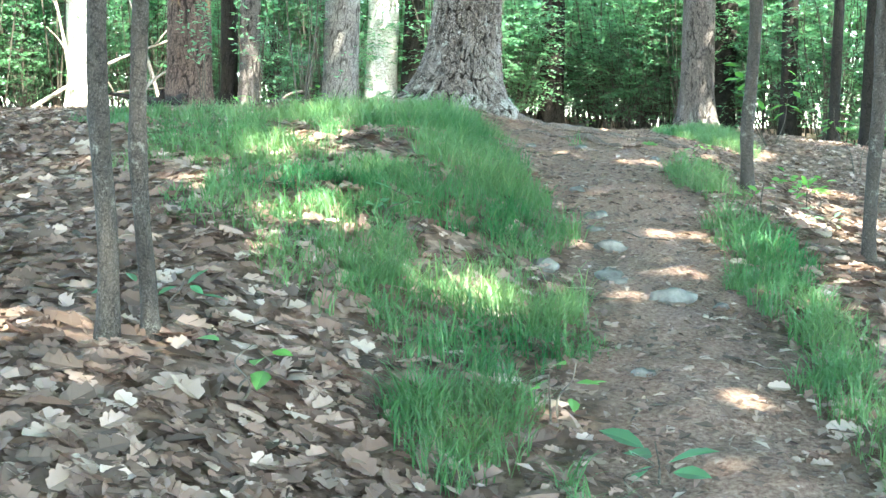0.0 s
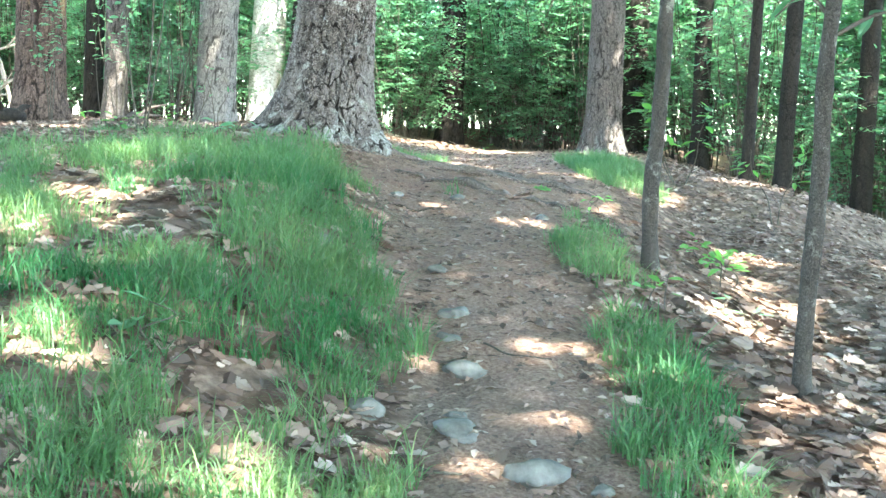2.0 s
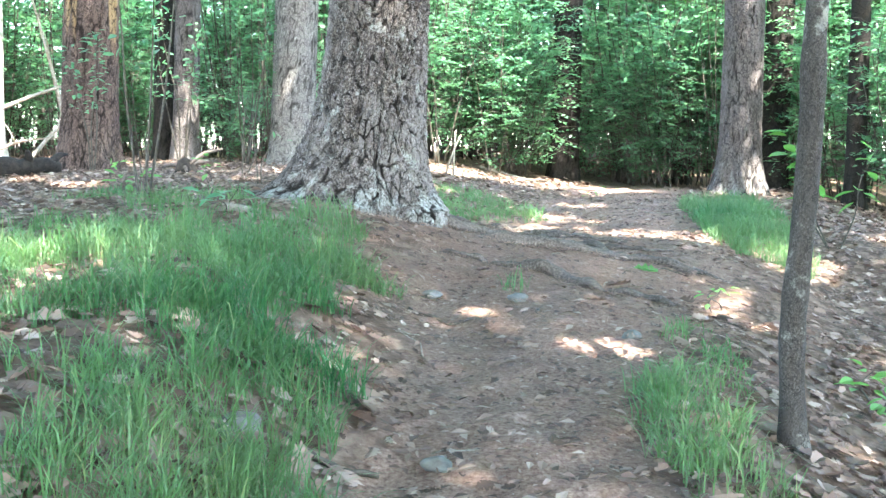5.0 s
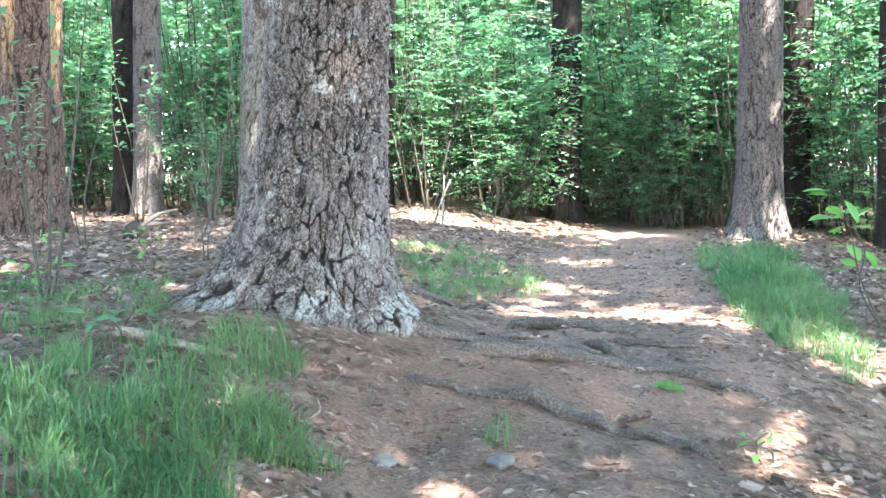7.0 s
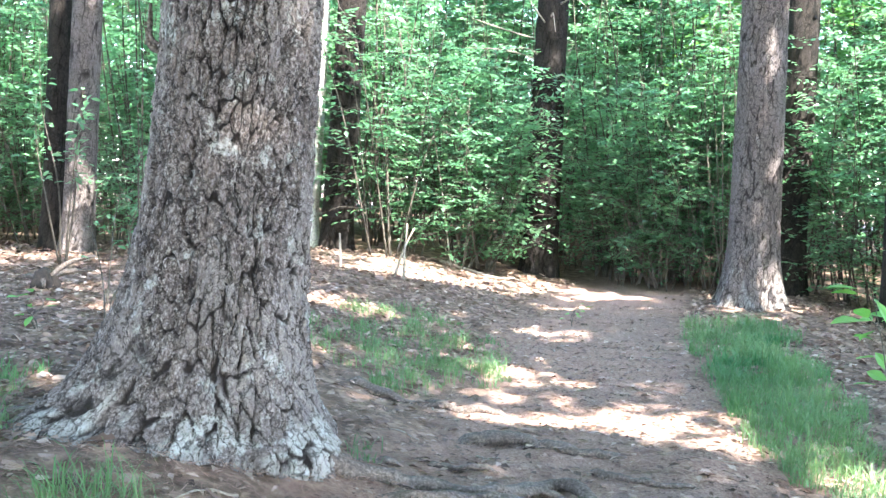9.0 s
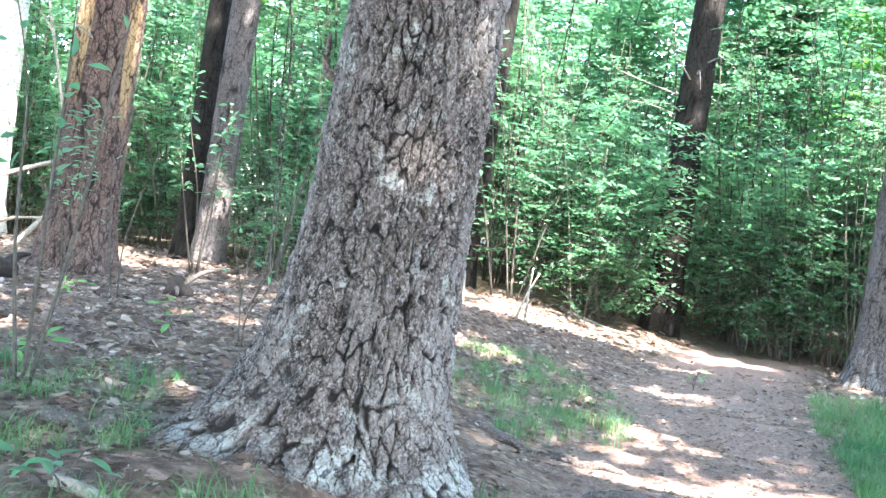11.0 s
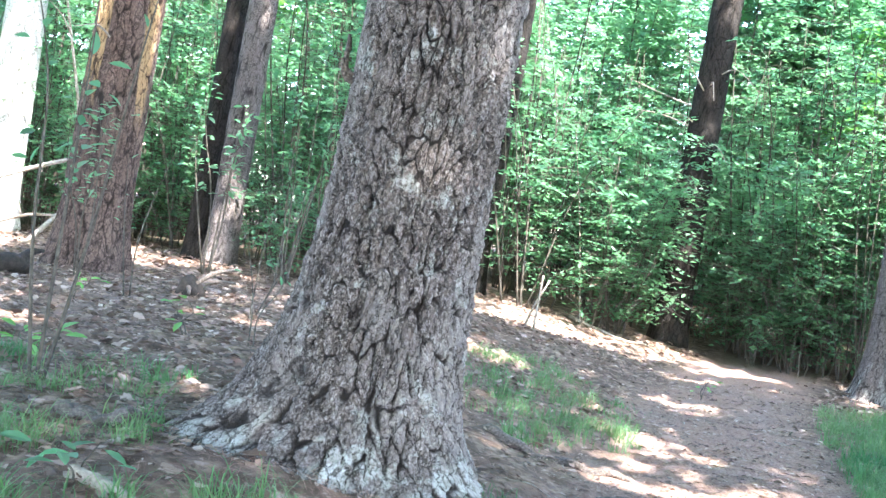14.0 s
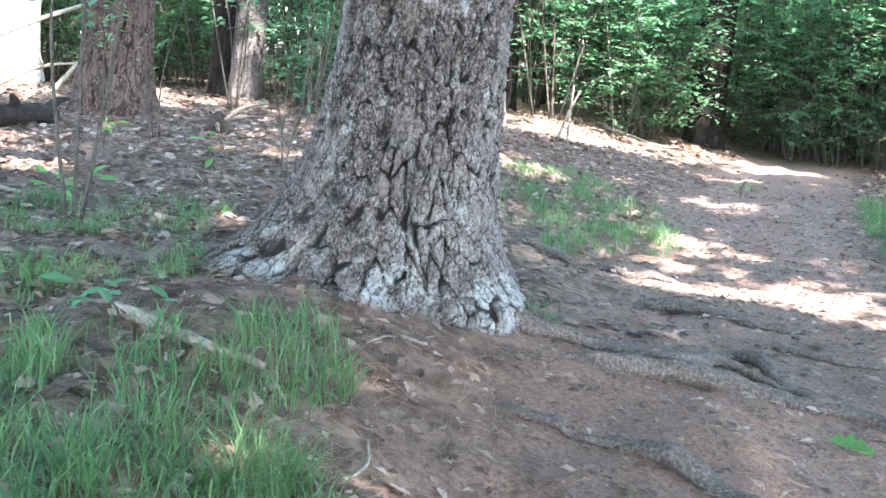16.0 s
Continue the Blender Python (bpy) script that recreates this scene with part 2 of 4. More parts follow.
def bark_material(name, dark, mid, pale, plate=14.0, stretch=0.4, depth=0.02, lichen_dapple=None, lichen_dapple_at=0.62, scar_sun=None, spot=9.0, broad=0.09):
    """Flaky plates parted by dark furrows, their shade put into the colour; plate: plates to the metre."""
    m, nt, p, out = material(name)
    w = coords(nt)
    crooked = bent(nt, bent(nt, bent(nt, w, 7.0, 0.10), plate * 2.6, 0.03), plate * 7.0, 0.012)
    big, own = fissures(nt, crooked, plate, stretch, 0.025, broad, 0.0)
    little, own2 = fissures(nt, crooked, plate * 2.1, stretch * 1.3, 0.008, broad * 0.8, 3.7)
    flake = noise_tex(nt, coords(nt, (1, 1, 0.6)), plate * 5.5, 6.0, 0.72)
    wide = noise_tex(nt, coords(nt, (1, 1, 0.5)), 2.6, 4.0, 0.6)
    colour = ramp(nt, flake, [(0.36, dark), (0.5, mid), (0.64, pale)])
    g = nt.nodes.new("ShaderNodeSeparateColor")
    nt.links.new(own, g.inputs[0])
    colour = mixed(nt, ramp(nt, g.outputs[0], [(0.2, (0, 0, 0)), (0.9, (0.45, 0.45, 0.45))]), colour, mid)
    colour = mixed(nt, ramp(nt, wide, [(0.45, (0, 0, 0)), (0.68, (0.5, 0.5, 0.5))]), colour, pale)
    # pale patches: lichen, and on the old pine sun dapples put into the colour
    if lichen_dapple:
        spots = noise_tex(nt, w, spot, 8.0, 0.75)
        colour = mixed(nt, ramp(nt, spots, [(lichen_dapple_at, (0, 0, 0)), (lichen_dapple_at + 0.07, (0.75, 0.75, 0.75))]), colour, lichen_dapple)
    # bare-wood scars, and the painted sunlight with lichen at the pines' feet
    if scar_sun:
        s = nt.nodes.new("ShaderNodeAttribute")
        s.attribute_name = "scar_sun"
        colour = mixed(nt, s.outputs["Fac"], colour, scar_sun)
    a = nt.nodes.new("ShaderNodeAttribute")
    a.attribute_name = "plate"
    # furrows: darker bark plus the shade of the recess, both in the colour
    furrow_shade = tuple(c * 0.55 for c in dark)
    colour = mixed(nt, ramp(nt, a.outputs["Fac"], [(0.12, (0.97, 0.97, 0.97)), (0.72, (0, 0, 0))]), colour, furrow_shade)
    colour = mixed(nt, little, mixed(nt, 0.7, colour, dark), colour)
    colour = mixed(nt, big, mixed(nt, 0.7, colour, furrow_shade), colour)
    nt.links.new(colour, p.inputs["Base Color"])
    p.inputs["Roughness"].default_value = 0.92
    p.inputs["Specular IOR Level"].default_value = 0.15
    h = mixed(nt, 0.45, mixed(nt, 0.35, big, little), flake)
    bump(nt, p, h, 0.9, depth)
    return m


def plain_material(name, stops, scale, stretch=(1, 1, 1), rough=0.85, relief=0.004, each=False):
    m, nt, p, out = material(name)
    n = noise_tex(nt, coords(nt, stretch), scale, 5.0, 0.65)
    colour = ramp(nt, n, stops)
    if each:
        g = nt.nodes.new("ShaderNodeNewGeometry")
        colour = mixed(nt, 0.7, colour, ramp(nt, g.outputs["Random Per Island"], stops))
    nt.links.new(colour, p.inputs["Base Color"])
    p.inputs["Roughness"].default_value = rough
    p.inputs["Specular IOR Level"].default_value = 0.25
    bump(nt, p, n, 0.6, relief)
    return m


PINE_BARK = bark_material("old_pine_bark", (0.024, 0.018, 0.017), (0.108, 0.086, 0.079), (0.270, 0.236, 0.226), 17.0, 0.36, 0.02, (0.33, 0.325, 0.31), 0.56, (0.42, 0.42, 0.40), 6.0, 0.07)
PINE2_BARK = bark_material("pine_bark", (0.035, 0.027, 0.026), (0.115, 0.094, 0.089), (0.20, 0.172, 0.165), 20.0, 0.5, 0.02, (0.34, 0.33, 0.31), 0.68, (0.40, 0.39, 0.36))
RED_BARK = bark_material("red_brown_bark", (0.028, 0.018, 0.016), (0.100, 0.065, 0.055), (0.18, 0.128, 0.11), 12.0, 0.25, 0.03, None, 0.6, (0.30, 0.19, 0.10))
# dark bark taken to near black, with the shrubs' shade put into it
DARK_SHADED_BARK = bark_material("dark_shaded_bark", (0.008, 0.007, 0.006), (0.020, 0.016, 0.014), (0.042, 0.034, 0.030), 14.0, 0.3)
GREY_BARK = bark_material("grey_bark", (0.06, 0.05, 0.047), (0.17, 0.148, 0.14), (0.31, 0.28, 0.268), 18.0, 0.5, 0.015, (0.45, 0.43, 0.40), 0.60)
WHITE_BARK = bark_material("pale_bark", (0.20, 0.17, 0.155), (0.50, 0.47, 0.44), (0.68, 0.65, 0.62), 7.0, 1.6, 0.006, None, 0.6, None, 9.0, 0.03)
SAPLING_BARK = bark_material("sapling_bark", (0.016, 0.013, 0.012), (0.044, 0.036, 0.032), (0.10, 0.088, 0.079), 38.0, 0.35, 0.006, (0.23, 0.217, 0.195), 0.56, None, 6.0, 0.06)
TWIG = plain_material("twig_bark", [(0.3, (0.03, 0.025, 0.02)), (0.7, (0.10, 0.085, 0.07))], 30.0)
STICK = plain_material("weathered_wood", [(0.3, (0.13, 0.10, 0.08)), (0.7, (0.36, 0.31, 0.26))], 40.0, (1, 1, 1))
ROOT = plain_material("worn_root_bark", [(0.33, (0.028, 0.021, 0.018)), (0.53, (0.100, 0.077, 0.066)), (0.72, (0.20, 0.165, 0.145))], 75.0, (1, 1, 1), 0.9, 0.008)
STONE = plain_material("grey_stone", [(0.3, (0.075, 0.068, 0.062)), (0.7, (0.18, 0.168, 0.155))], 18.0, (1, 1, 1), 0.85, 0.006)
ROT = plain_material("charred_rotten_wood", [(0.3, (0.007, 0.006, 0.006)), (0.7, (0.035, 0.026, 0.022))], 22.0, (1, 1, 1), 0.95, 0.02)
GREEN_LEAF = leaf_material("shrub_leaf", [(0.0, (0.050, 0.120, 0.072)), (0.5, (0.082, 0.178, 0.100)), (1.0, (0.140, 0.248, 0.125))], (1.5, 1.7, 1.45), 0.55, 0.4, 0.5)
CANOPY_LEAF = leaf_material("canopy_leaf", [(0.0, (0.035, 0.10, 0.025)), (1.0, (0.09, 0.20, 0.045))], (1.4, 1.6, 0.9), 0.4)
YOUNG_LEAF = leaf_material("young_leaf", [(0.0, (0.075, 0.19, 0.055)), (1.0, (0.15, 0.30, 0.085))], (1.4, 1.5, 0.9))
GRASS = leaf_material("grass_blade", [(0.0, (0.020, 0.084, 0.034)), (0.6, (0.036, 0.136, 0.050)), (0.93, (0.072, 0.210, 0.078)), (1.0, (0.25, 0.27, 0.14))], (1.4, 1.5, 1.0), 0.4, 0.5)
DRY_LEAF = leaf_material("dry_oak_leaf", [(0.0, (0.040, 0.025, 0.019)), (0.35, (0.100, 0.060, 0.046)), (0.68, (0.190, 0.122, 0.098)), (0.9, (0.31, 0.225, 0.188)), (1.0, (0.40, 0.32, 0.275))], (1.0, 0.85, 0.7), 0.15, 0.7, 0.2, 0.15)
NEEDLE = leaf_material("fallen_needle", [(0.0, (0.07, 0.040, 0.030)), (0.6, (0.21, 0.122, 0.092)), (1.0, (0.40, 0.26, 0.205))], (1, 0.8, 0.6), 0.1, 0.7, 0.2)


def ground_material():
    m, nt, p, out = material("forest_floor")
    w = coords(nt)
    a = nt.nodes.new("ShaderNodeAttribute")
    a.attribute_name = "trodden"
    fine, mid, wide = noise_tex(nt, w, 55.0, 6.0, 0.7), noise_tex(nt, w, 9.0, 5.0), noise_tex(nt, w, 1.1, 3.0)
    soil = ramp(nt, fine, [(0.30, (0.065, 0.044, 0.035)), (0.5, (0.165, 0.114, 0.092)), (0.72, (0.31, 0.232, 0.195))])
    red = ramp(nt, fine, [(0.30, (0.085, 0.048, 0.036)), (0.5, (0.215, 0.132, 0.102)), (0.72, (0.37, 0.252, 0.205))])
    soil = mixed(nt, ramp(nt, wide, [(0.36, (0.15, 0.15, 0.15)), (0.55, (1, 1, 1))]), soil, red)
    duff = ramp(nt, mid, [(0.3, (0.050, 0.033, 0.025)), (0.5, (0.135, 0.090, 0.068)), (0.7, (0.28, 0.195, 0.152))])
    colour = mixed(nt, a.outputs["Fac"], duff, soil)
    nt.links.new(colour, p.inputs["Base Color"])
    p.inputs["Roughness"].default_value = 0.95
    p.inputs["Specular IOR Level"].default_value = 0.15
    bump(nt, p, mixed(nt, 0.5, fine, mid), 0.8, 0.02)
    return m


FLOOR = ground_material()

# ---- the ground: a bank on one side of the path, a flat top, a slope down on the other ----
PATH_Y = [-60, 0, 3.7, 4.7, 6.5, 8.0, 9.5, 11, 12.5, 14.5, 18, 22, 26, 40, 80]
PATH_X = [0.6, 0.6, 0.85, 0.98, 1.05, 1.08, 1.2, 1.4, 1.75, 2.0, 2.2, 2.9, 4.5, 8, 12]
PATH_W = [0.4, 0.4, 0.36, 0.36, 0.38, 0.42, 0.5, 0.75, 0.95, 0.75, 0.7, 0.7, 0.5, 0.5, 0.5]
RISE_Y = [-300, -60, -20, -4, 0, 2.5, 4.7, 6.5, 8, 9.5, 11, 13, 17, 23, 40, 300]
RISE_Z = [-2.2, -2.2, -1.6, -0.45, 0.0, 0.33, 0.63, 0.89, 1.13, 1.27, 1.38, 1.38, 1.42, 1.50, 1.55, 1.6]
BANK_Y = [-60, 0, 3, 4.5, 6, 7, 8.5, 10.5, 12, 15, 20, 60]
BANK_W = [2.4, 2.4, 2.3, 2.0, 1.4, 1.1, 1.1, 1.25, 1.5, 2.6, 3.2, 3.2]
BANK_H = [0.2, 0.38, 0.42, 0.34, 0.34, 0.40, 0.35, 0.28, 0.29, 0.32, 0.36, 0.3]


def near(y, ys, vs):
    """A softened line through the knots."""
    y = np.asarray(y, float)
    return sum(np.interp(y + d, ys, vs) for d in (-0.8, -0.4, 0, 0.4, 0.8)) / 5


def off_path(x, y):
    return (np.asarray(x, float) - near(y, PATH_Y, PATH_X)) / near(y, PATH_Y, PATH_W)


def ground(x, y):
    x, y = np.asarray(x, float), np.asarray(y, float)
    c, w = near(y, PATH_Y, PATH_X), near(y, PATH_Y, PATH_W)
    z = near(y, RISE_Y, RISE_Z)
    z = z + near(y, BANK_Y, BANK_H) * smooth(0.0, 1.0, (c - 0.6 * w - x) / near(y, BANK_Y, BANK_W))
    z = z - 0.36 * smooth(0.2, 1.6, x - c - 0.35) * smooth(14.5, 11.8, y) * smooth(4, 8.5, y)
    z = z + 0.09 * np.exp(-((x - 0.2) ** 2 + (y - 11.6) ** 2) / 1.1)
    z = z + 0.10 * np.exp(-((x - 0.75) / 0.85) ** 2 - ((y - 11.95) / 0.7) ** 2) - 0.09 * np.exp(-((x - 2.0) / 0.6) ** 2 - ((y - 10.9) / 0.7) ** 2)
    z = z - 1.1 * smooth(1.9, 6.8, x - c) * smooth(2, 8, y) * smooth(45, 18, y)
    z = z + 0.02 * np.exp(-((x - c) / (w * 0.8)) ** 2) * smooth(14, 9, y)
    far = smooth(60, 20, np.hypot(x, y - 10))
    return z + far * (0.05 * vnoise(x * 0.9, y * 0.9, 3) + 0.03 * vnoise(x * 2.6, y * 2.6, 4))


def surface(x, y):
    """The ground with its small lumps."""
    return ground(x, y) + 0.030 * fbm(x * 6, y * 6, 11) + 0.016 * fbm(x * 15, y * 15, 17, 2)


def at_ground(x, y):
    return float(ground(x, y))


def spaced(lo, a, b, hi, fine):
    inner = np.arange(a, b, fine)
    grow = np.cumsum(0.12 * 1.16 ** np.arange(60))
    return np.concatenate([(a - grow[grow < a - lo])[::-1], inner, b + grow[grow < hi - b]])


gx, gy = spaced(-400, -4.5, 5.0, 400, 0.05), spaced(-400, 0.5, 17.5, 400, 0.05)
GX, GY = np.meshgrid(gx, gy)
trod = np.clip(smooth(1.35, 0.75, np.abs(off_path(GX, GY)) + 0.5 * fbm(GX * 2.2, GY * 2.2, 31)), 0, 1)
GZ = surface(GX, GY)
ground_ob = thing("ground", mesh("ground", np.stack([GX, GY, GZ], -1).reshape(-1, 3), grid_faces(len(gy), len(gx), False), FLOOR,
                                 True, {"trodden": trod}), 0, 0, 0, "brown forest floor with a trodden path of soil and needles", "ground", "", "structure")

# ---- trees ----
def trunk_points(base, lean, height, bend, n, seed, dense):
    k = int(n * 0.85)
    h = np.concatenate([np.linspace(-0.25, dense, k), np.linspace(dense, height, n - k + 1)[1:]])
    x = base[0] + np.tan(radians(lean[0])) * h + bend * np.sin(h * 0.5 + seed)
    y = base[1] + np.tan(radians(lean[1])) * h + bend * np.cos(h * 0.43 + seed)
    return h, np.stack([x, y, base[2] + h], -1)


def trunk_mesh(name, base, radius, height, bark, lean=(0, 0), around=48, rings=120, flare=0.5, flare_h=0.3, lobes=5, plates=0.0, plate_size=0.09, bend=0.03, seed=0, knots=(), scars=(), side=0.0, skirt=0.0, skirt_h=0.6, dense=6.0, buttress=(), sun_pale_foot=0.0):
    """A trunk with flared foot, ribs into the roots and bark plates that stand proud of their furrows."""
    h, mid = trunk_points(base, lean, height, bend, rings, seed, dense)
    mid = mid - np.array(base)
    a = np.linspace(0, 2 * math.pi, around, endpoint=False) + math.pi / 2
    H, A = np.meshgrid(h, a, indexing="ij")
    up = np.clip(H, 0, None)
    taper = 1 - 0.55 * np.clip(H - 1.5, 0, None) / height
    r = radius * taper + radius * skirt * np.exp(-up / skirt_h)
    rib = 0.5 + 0.5 * np.cos(lobes * A + 1.7 * np.sin(A + seed) + seed) + 0.5 * side * np.cos(A - math.pi)
    r = r + radius * flare * np.exp(-up / flare_h) * (0.35 + 0.9 * rib)
    r = r * (1 + 0.05 * vnoise(A * 8 / (2 * math.pi), H * 1.3, seed + 40, 8))
    for ba, amount, high, sharp in buttress:
        r = r + amount * np.exp(-up / high) * np.clip(np.cos(A - ba), 0, 1) ** sharp
    plate = np.ones_like(r)
    if plates:
        count = max(6, round(2 * math.pi * radius / plate_size))
        u = A * count / (2 * math.pi)
        v = H / (plate_size * 3.8)
        drift = 1.1 * vnoise(u * 0.3, v * 0.45, seed + 2) + 0.5 * vnoise(u * 0.9, v * 1.7, seed + 5)
        jag = 0.16 * vnoise(u * 2.6, v * 8, seed + 6) + 0.09 * vnoise(u * 6, v * 22, seed + 16)
        uu = (u + drift + jag) % count
        vv = v + 0.55 * vnoise(u * 1.1, v * 1.3, seed + 3) + 0.14 * vnoise(u * 3.1, v * 9, seed + 13)
        f1, f2, own = cells(uu, vv, seed + 11, count)
        lens = [smooth(-0.2, 0.15, vnoise(u * 1.2 + k * 3.3, v * 2.0, seed + 26 + k)) for k in range(2)]
        cut = (1 - smooth(0.0, 0.10 + 0.13 * lens[0], f2 - f1)) * (0.6 + 0.4 * lens[0])
        g1, g2, own2 = cells(u * 1.9 + 1.2 * drift + jag * 1.6, v * 2.1 + 0.5 * vnoise(u * 2, v * 4, seed + 9), seed + 21, 0)
        crack = (1 - smooth(0.0, 0.16, g2 - g1)) * (0.3 + 0.7 * lens[1])
        gap = 1 - cut
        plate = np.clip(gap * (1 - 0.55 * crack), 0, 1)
        flake = fbm(u * 2.6, v * 6.0, seed + 8, 4)
        step = np.floor(3.2 * (flake + 0.8)) / 3.2 - 0.8
        r = r + plates * (0.35 - 1.25 * cut - 0.4 * crack * gap + 0.5 * (own - 0.5) * gap + 0.3 * (own2 - 0.5) * gap + 0.35 * step * gap + 0.25 * flake)
    # colour mask: carries the painted furrow shade, and the dark knots
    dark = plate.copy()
    for ka, kh, kr, depth in knots:
        d = np.hypot((np.angle(np.exp(1j * (A - ka)))) * radius, (H - kh) * 0.8) / kr
        r = r - depth * np.exp(-(d * 1.6) ** 2) + 0.3 * depth * np.exp(-((d - 1.1) * 3) ** 2)
        dark = dark * (1 - 0.75 * np.exp(-(d * 2.2) ** 2))
    scar_sun = np.zeros_like(r)
    for sa, h0, h1, wide in scars:
        d = np.abs(np.angle(np.exp(1j * (A - sa)))) * radius + 0.06 * vnoise(A * 3, H * 2.2, seed + 60)
        s = smooth(wide, wide * 0.7, d) * smooth(h0, h0 + 0.5, H + 0.6 * vnoise(A * 9, H * 0.7, seed + 61)) * smooth(h1, h1 - 0.4, H)
        scar_sun = np.maximum(scar_sun, s)
        r = r - 0.025 * s
    # pale foot: lichen and sunlight put into the colour through the scar mask
    if sun_pale_foot:
        patch = fbm(A * 3.2 + 4, H * 5.0, seed + 77) + 0.5 * vnoise(A * 14, H * 24, seed + 78) + 0.42 - 0.75 * up / sun_pale_foot
        scar_sun = np.maximum(scar_sun, 0.4 * smooth(0.25, 0.6, patch + 0.35 * vnoise(A * 30, H * 40, seed + 79)) * plate ** 2)
    v = np.stack([mid[:, None, 0] + r * np.cos(A), mid[:, None, 1] + r * np.sin(A), np.repeat(mid[:, 2:3], around, 1)], -1)
    return mesh(name, v.reshape(-1, 3), grid_faces(rings, around), bark, True, {"plate": dark, "scar_sun": scar_sun})


# patches of sun on the ground and foot of the trees: x, y and half widths
GAPS = [(2.1, 14.3, 0.72, 0.36), (1.5, 15.6, 0.42, 0.5), (1.15, 17.0, 0.3, 0.3), (2.45, 13.6, 0.3, 0.2), (1.9, 18.2, 0.55, 0.35), (1.9, 20.2, 0.35, 0.3), (3.1, 23.4, 0.6, 0.5),
        (0.5, 21.5, 0.9, 0.5), (0.42, 11.38, 0.22, 0.14), (2.25, 11.0, 0.3, 0.14), (2.8, 21.7, 0.5, 0.35), (-0.3, 11.7, 0.1, 0.12), (4.08, 20.75, 0.3, 0.25), (1.42, 9.3, 0.34, 0.16),
        (3.2, 10.0, 0.3, 0.5), (2.9, 8.2, 0.3, 0.4), (2.6, 7.5, 0.3, 0.22), (2.3, 5.9, 0.32, 0.25), (2.9, 9.0, 0.2, 0.3), (-0.85, 7.1, 0.28, 0.3), (-1.0, 7.9, 0.4, 0.22), (-0.45, 5.6, 0.35, 0.3), (-1.0, 3.75, 0.4, 0.22), (-0.5, 4.9, 0.25, 0.16),
        (0.25, 4.8, 0.42, 0.3), (3.2, 13.1, 0.35, 0.3), (1.7, 6.1, 0.12, 0.3), (2.5, 7.1, 0.3, 0.3),
        (-2.6, 14.5, 0.35, 0.3), (-1.9, 16.3, 0.5, 0.25), (-3.4, 15.4, 0.3, 0.3), (-0.9, 13.3, 0.3, 0.2), (0.9, 12.9, 0.2, 0.15),
        (1.9, 11.4, 0.3, 0.12), (2.4, 10.3, 0.25, 0.3), (-6.0, 20.5, 1.0, 0.9), (4.4, 14.2, 0.5, 0.3), (5.2, 16.5, 0.5, 0.4), (-0.5, 18.0, 0.9, 0.5)]

# big trees: x, y, trunk radius, height
BIG = {"old_pine": (0.20, 12.08), "pine": (4.2, 20.9), "red": (-3.72, 18.4), "grey": (-1.67, 20.15), "pale": (-1.2, 23.2), "twin": (-3.25, 20.9), "twin_b": (-3.65, 21.2),
       "dark": (2.06, 23.6), "dark_b": (-0.58, 22.9), "dark_c": (5.05, 22.7), "white": (-6.1, 21.0), "right": (6.9, 22.2), "right_b": (5.7, 20.6), "right_c": (5.35, 17.0), "right_d": (6.05, 17.7), "right_e": (7.2, 18.0)}
# added trees, many out of view, whose crowns close the canopy for shade
EXTRA = [(-7, -6), (5, -8), (-4.5, -2), (7, 0), (-7.5, 5.5), (8.5, 8), (-8, 12), (10, 15), (-11, 18), (11, 24), (-9, 27), (8, 30), (-3, 31), (3, 33), (0, -12),
         (-13, 3), (13, 4), (-14, 34), (14, 36), (6, 40), (-7, 41), (1, 46), (-12, -10), (12, -9)]
# unseen canopy kept closed to shade the pine, the grey and the dark trunks: x, y and half widths
SHADE = [(3.7, 21.8, 0.5, 1.2), (-2.1, 21.2, 0.5, 1.2), (1.55, 24.7, 0.5, 1.2), (-3.75, 22.2, 0.5, 1.2)]
STEMS = list(BIG.values()) + EXTRA


def crown_leaves():
    """Leaf places of the whole canopy, out of view and added for shade: clumps with gaps between, cut open where the
    sun comes down.
    """
    n = 12500
    cx, cy, cz = RNG.uniform(-20, 24, n), RNG.uniform(-22, 44, n), RNG.uniform(9.5, 17, n)
    k = (cz - 1.3) / SUN_DIR.z
    thin = smooth(0, 2.2, cy - SUN_DIR.y * k - np.interp(cx - SUN_DIR.x * k, [-4, -2.5, 0, 3.5, 4.8, 6.5], [17.8, 18.4, 19.7, 19.6, 19.0, 16.2]))
    for x, y, a, b in SHADE:
        thin = thin * smooth(0.7, 1.15, np.hypot((cx - SUN_DIR.x * k - x) / a, (cy - SUN_DIR.y * k - y) / b))
    thin = thin * (1 - 0.1 * smooth(31, 36, cy - SUN_DIR.y * k))
    keep = RNG.random(n) > 0.92 * thin
    cx, cy, cz = cx[keep], cy[keep], cz[keep]
    per = 40
    spread = RNG.normal(0, 1, (len(cx), per, 3)) * np.array([0.5, 0.5, 0.2])
    p = (np.stack([cx, cy, cz], -1)[:, None] + spread).reshape(-1, 3)
    k = (p[:, 2] - 1.3) / SUN_DIR.z
    sx, sy = p[:, 0] - SUN_DIR.x * k, p[:, 1] - SUN_DIR.y * k
    shut = np.ones(len(p), bool)
    for x, y, a, b in GAPS:
        e = np.hypot((sx - x) / a, (sy - y) / b)
        shut &= e + 0.32 * RNG.normal(0, 1, len(p)) > 1.25
    return p[shut]


CROWN = crown_leaves()
NEAREST = np.argmin(((CROWN[:, None, :2] - np.array(STEMS)[None]) ** 2).sum(-1), 1)


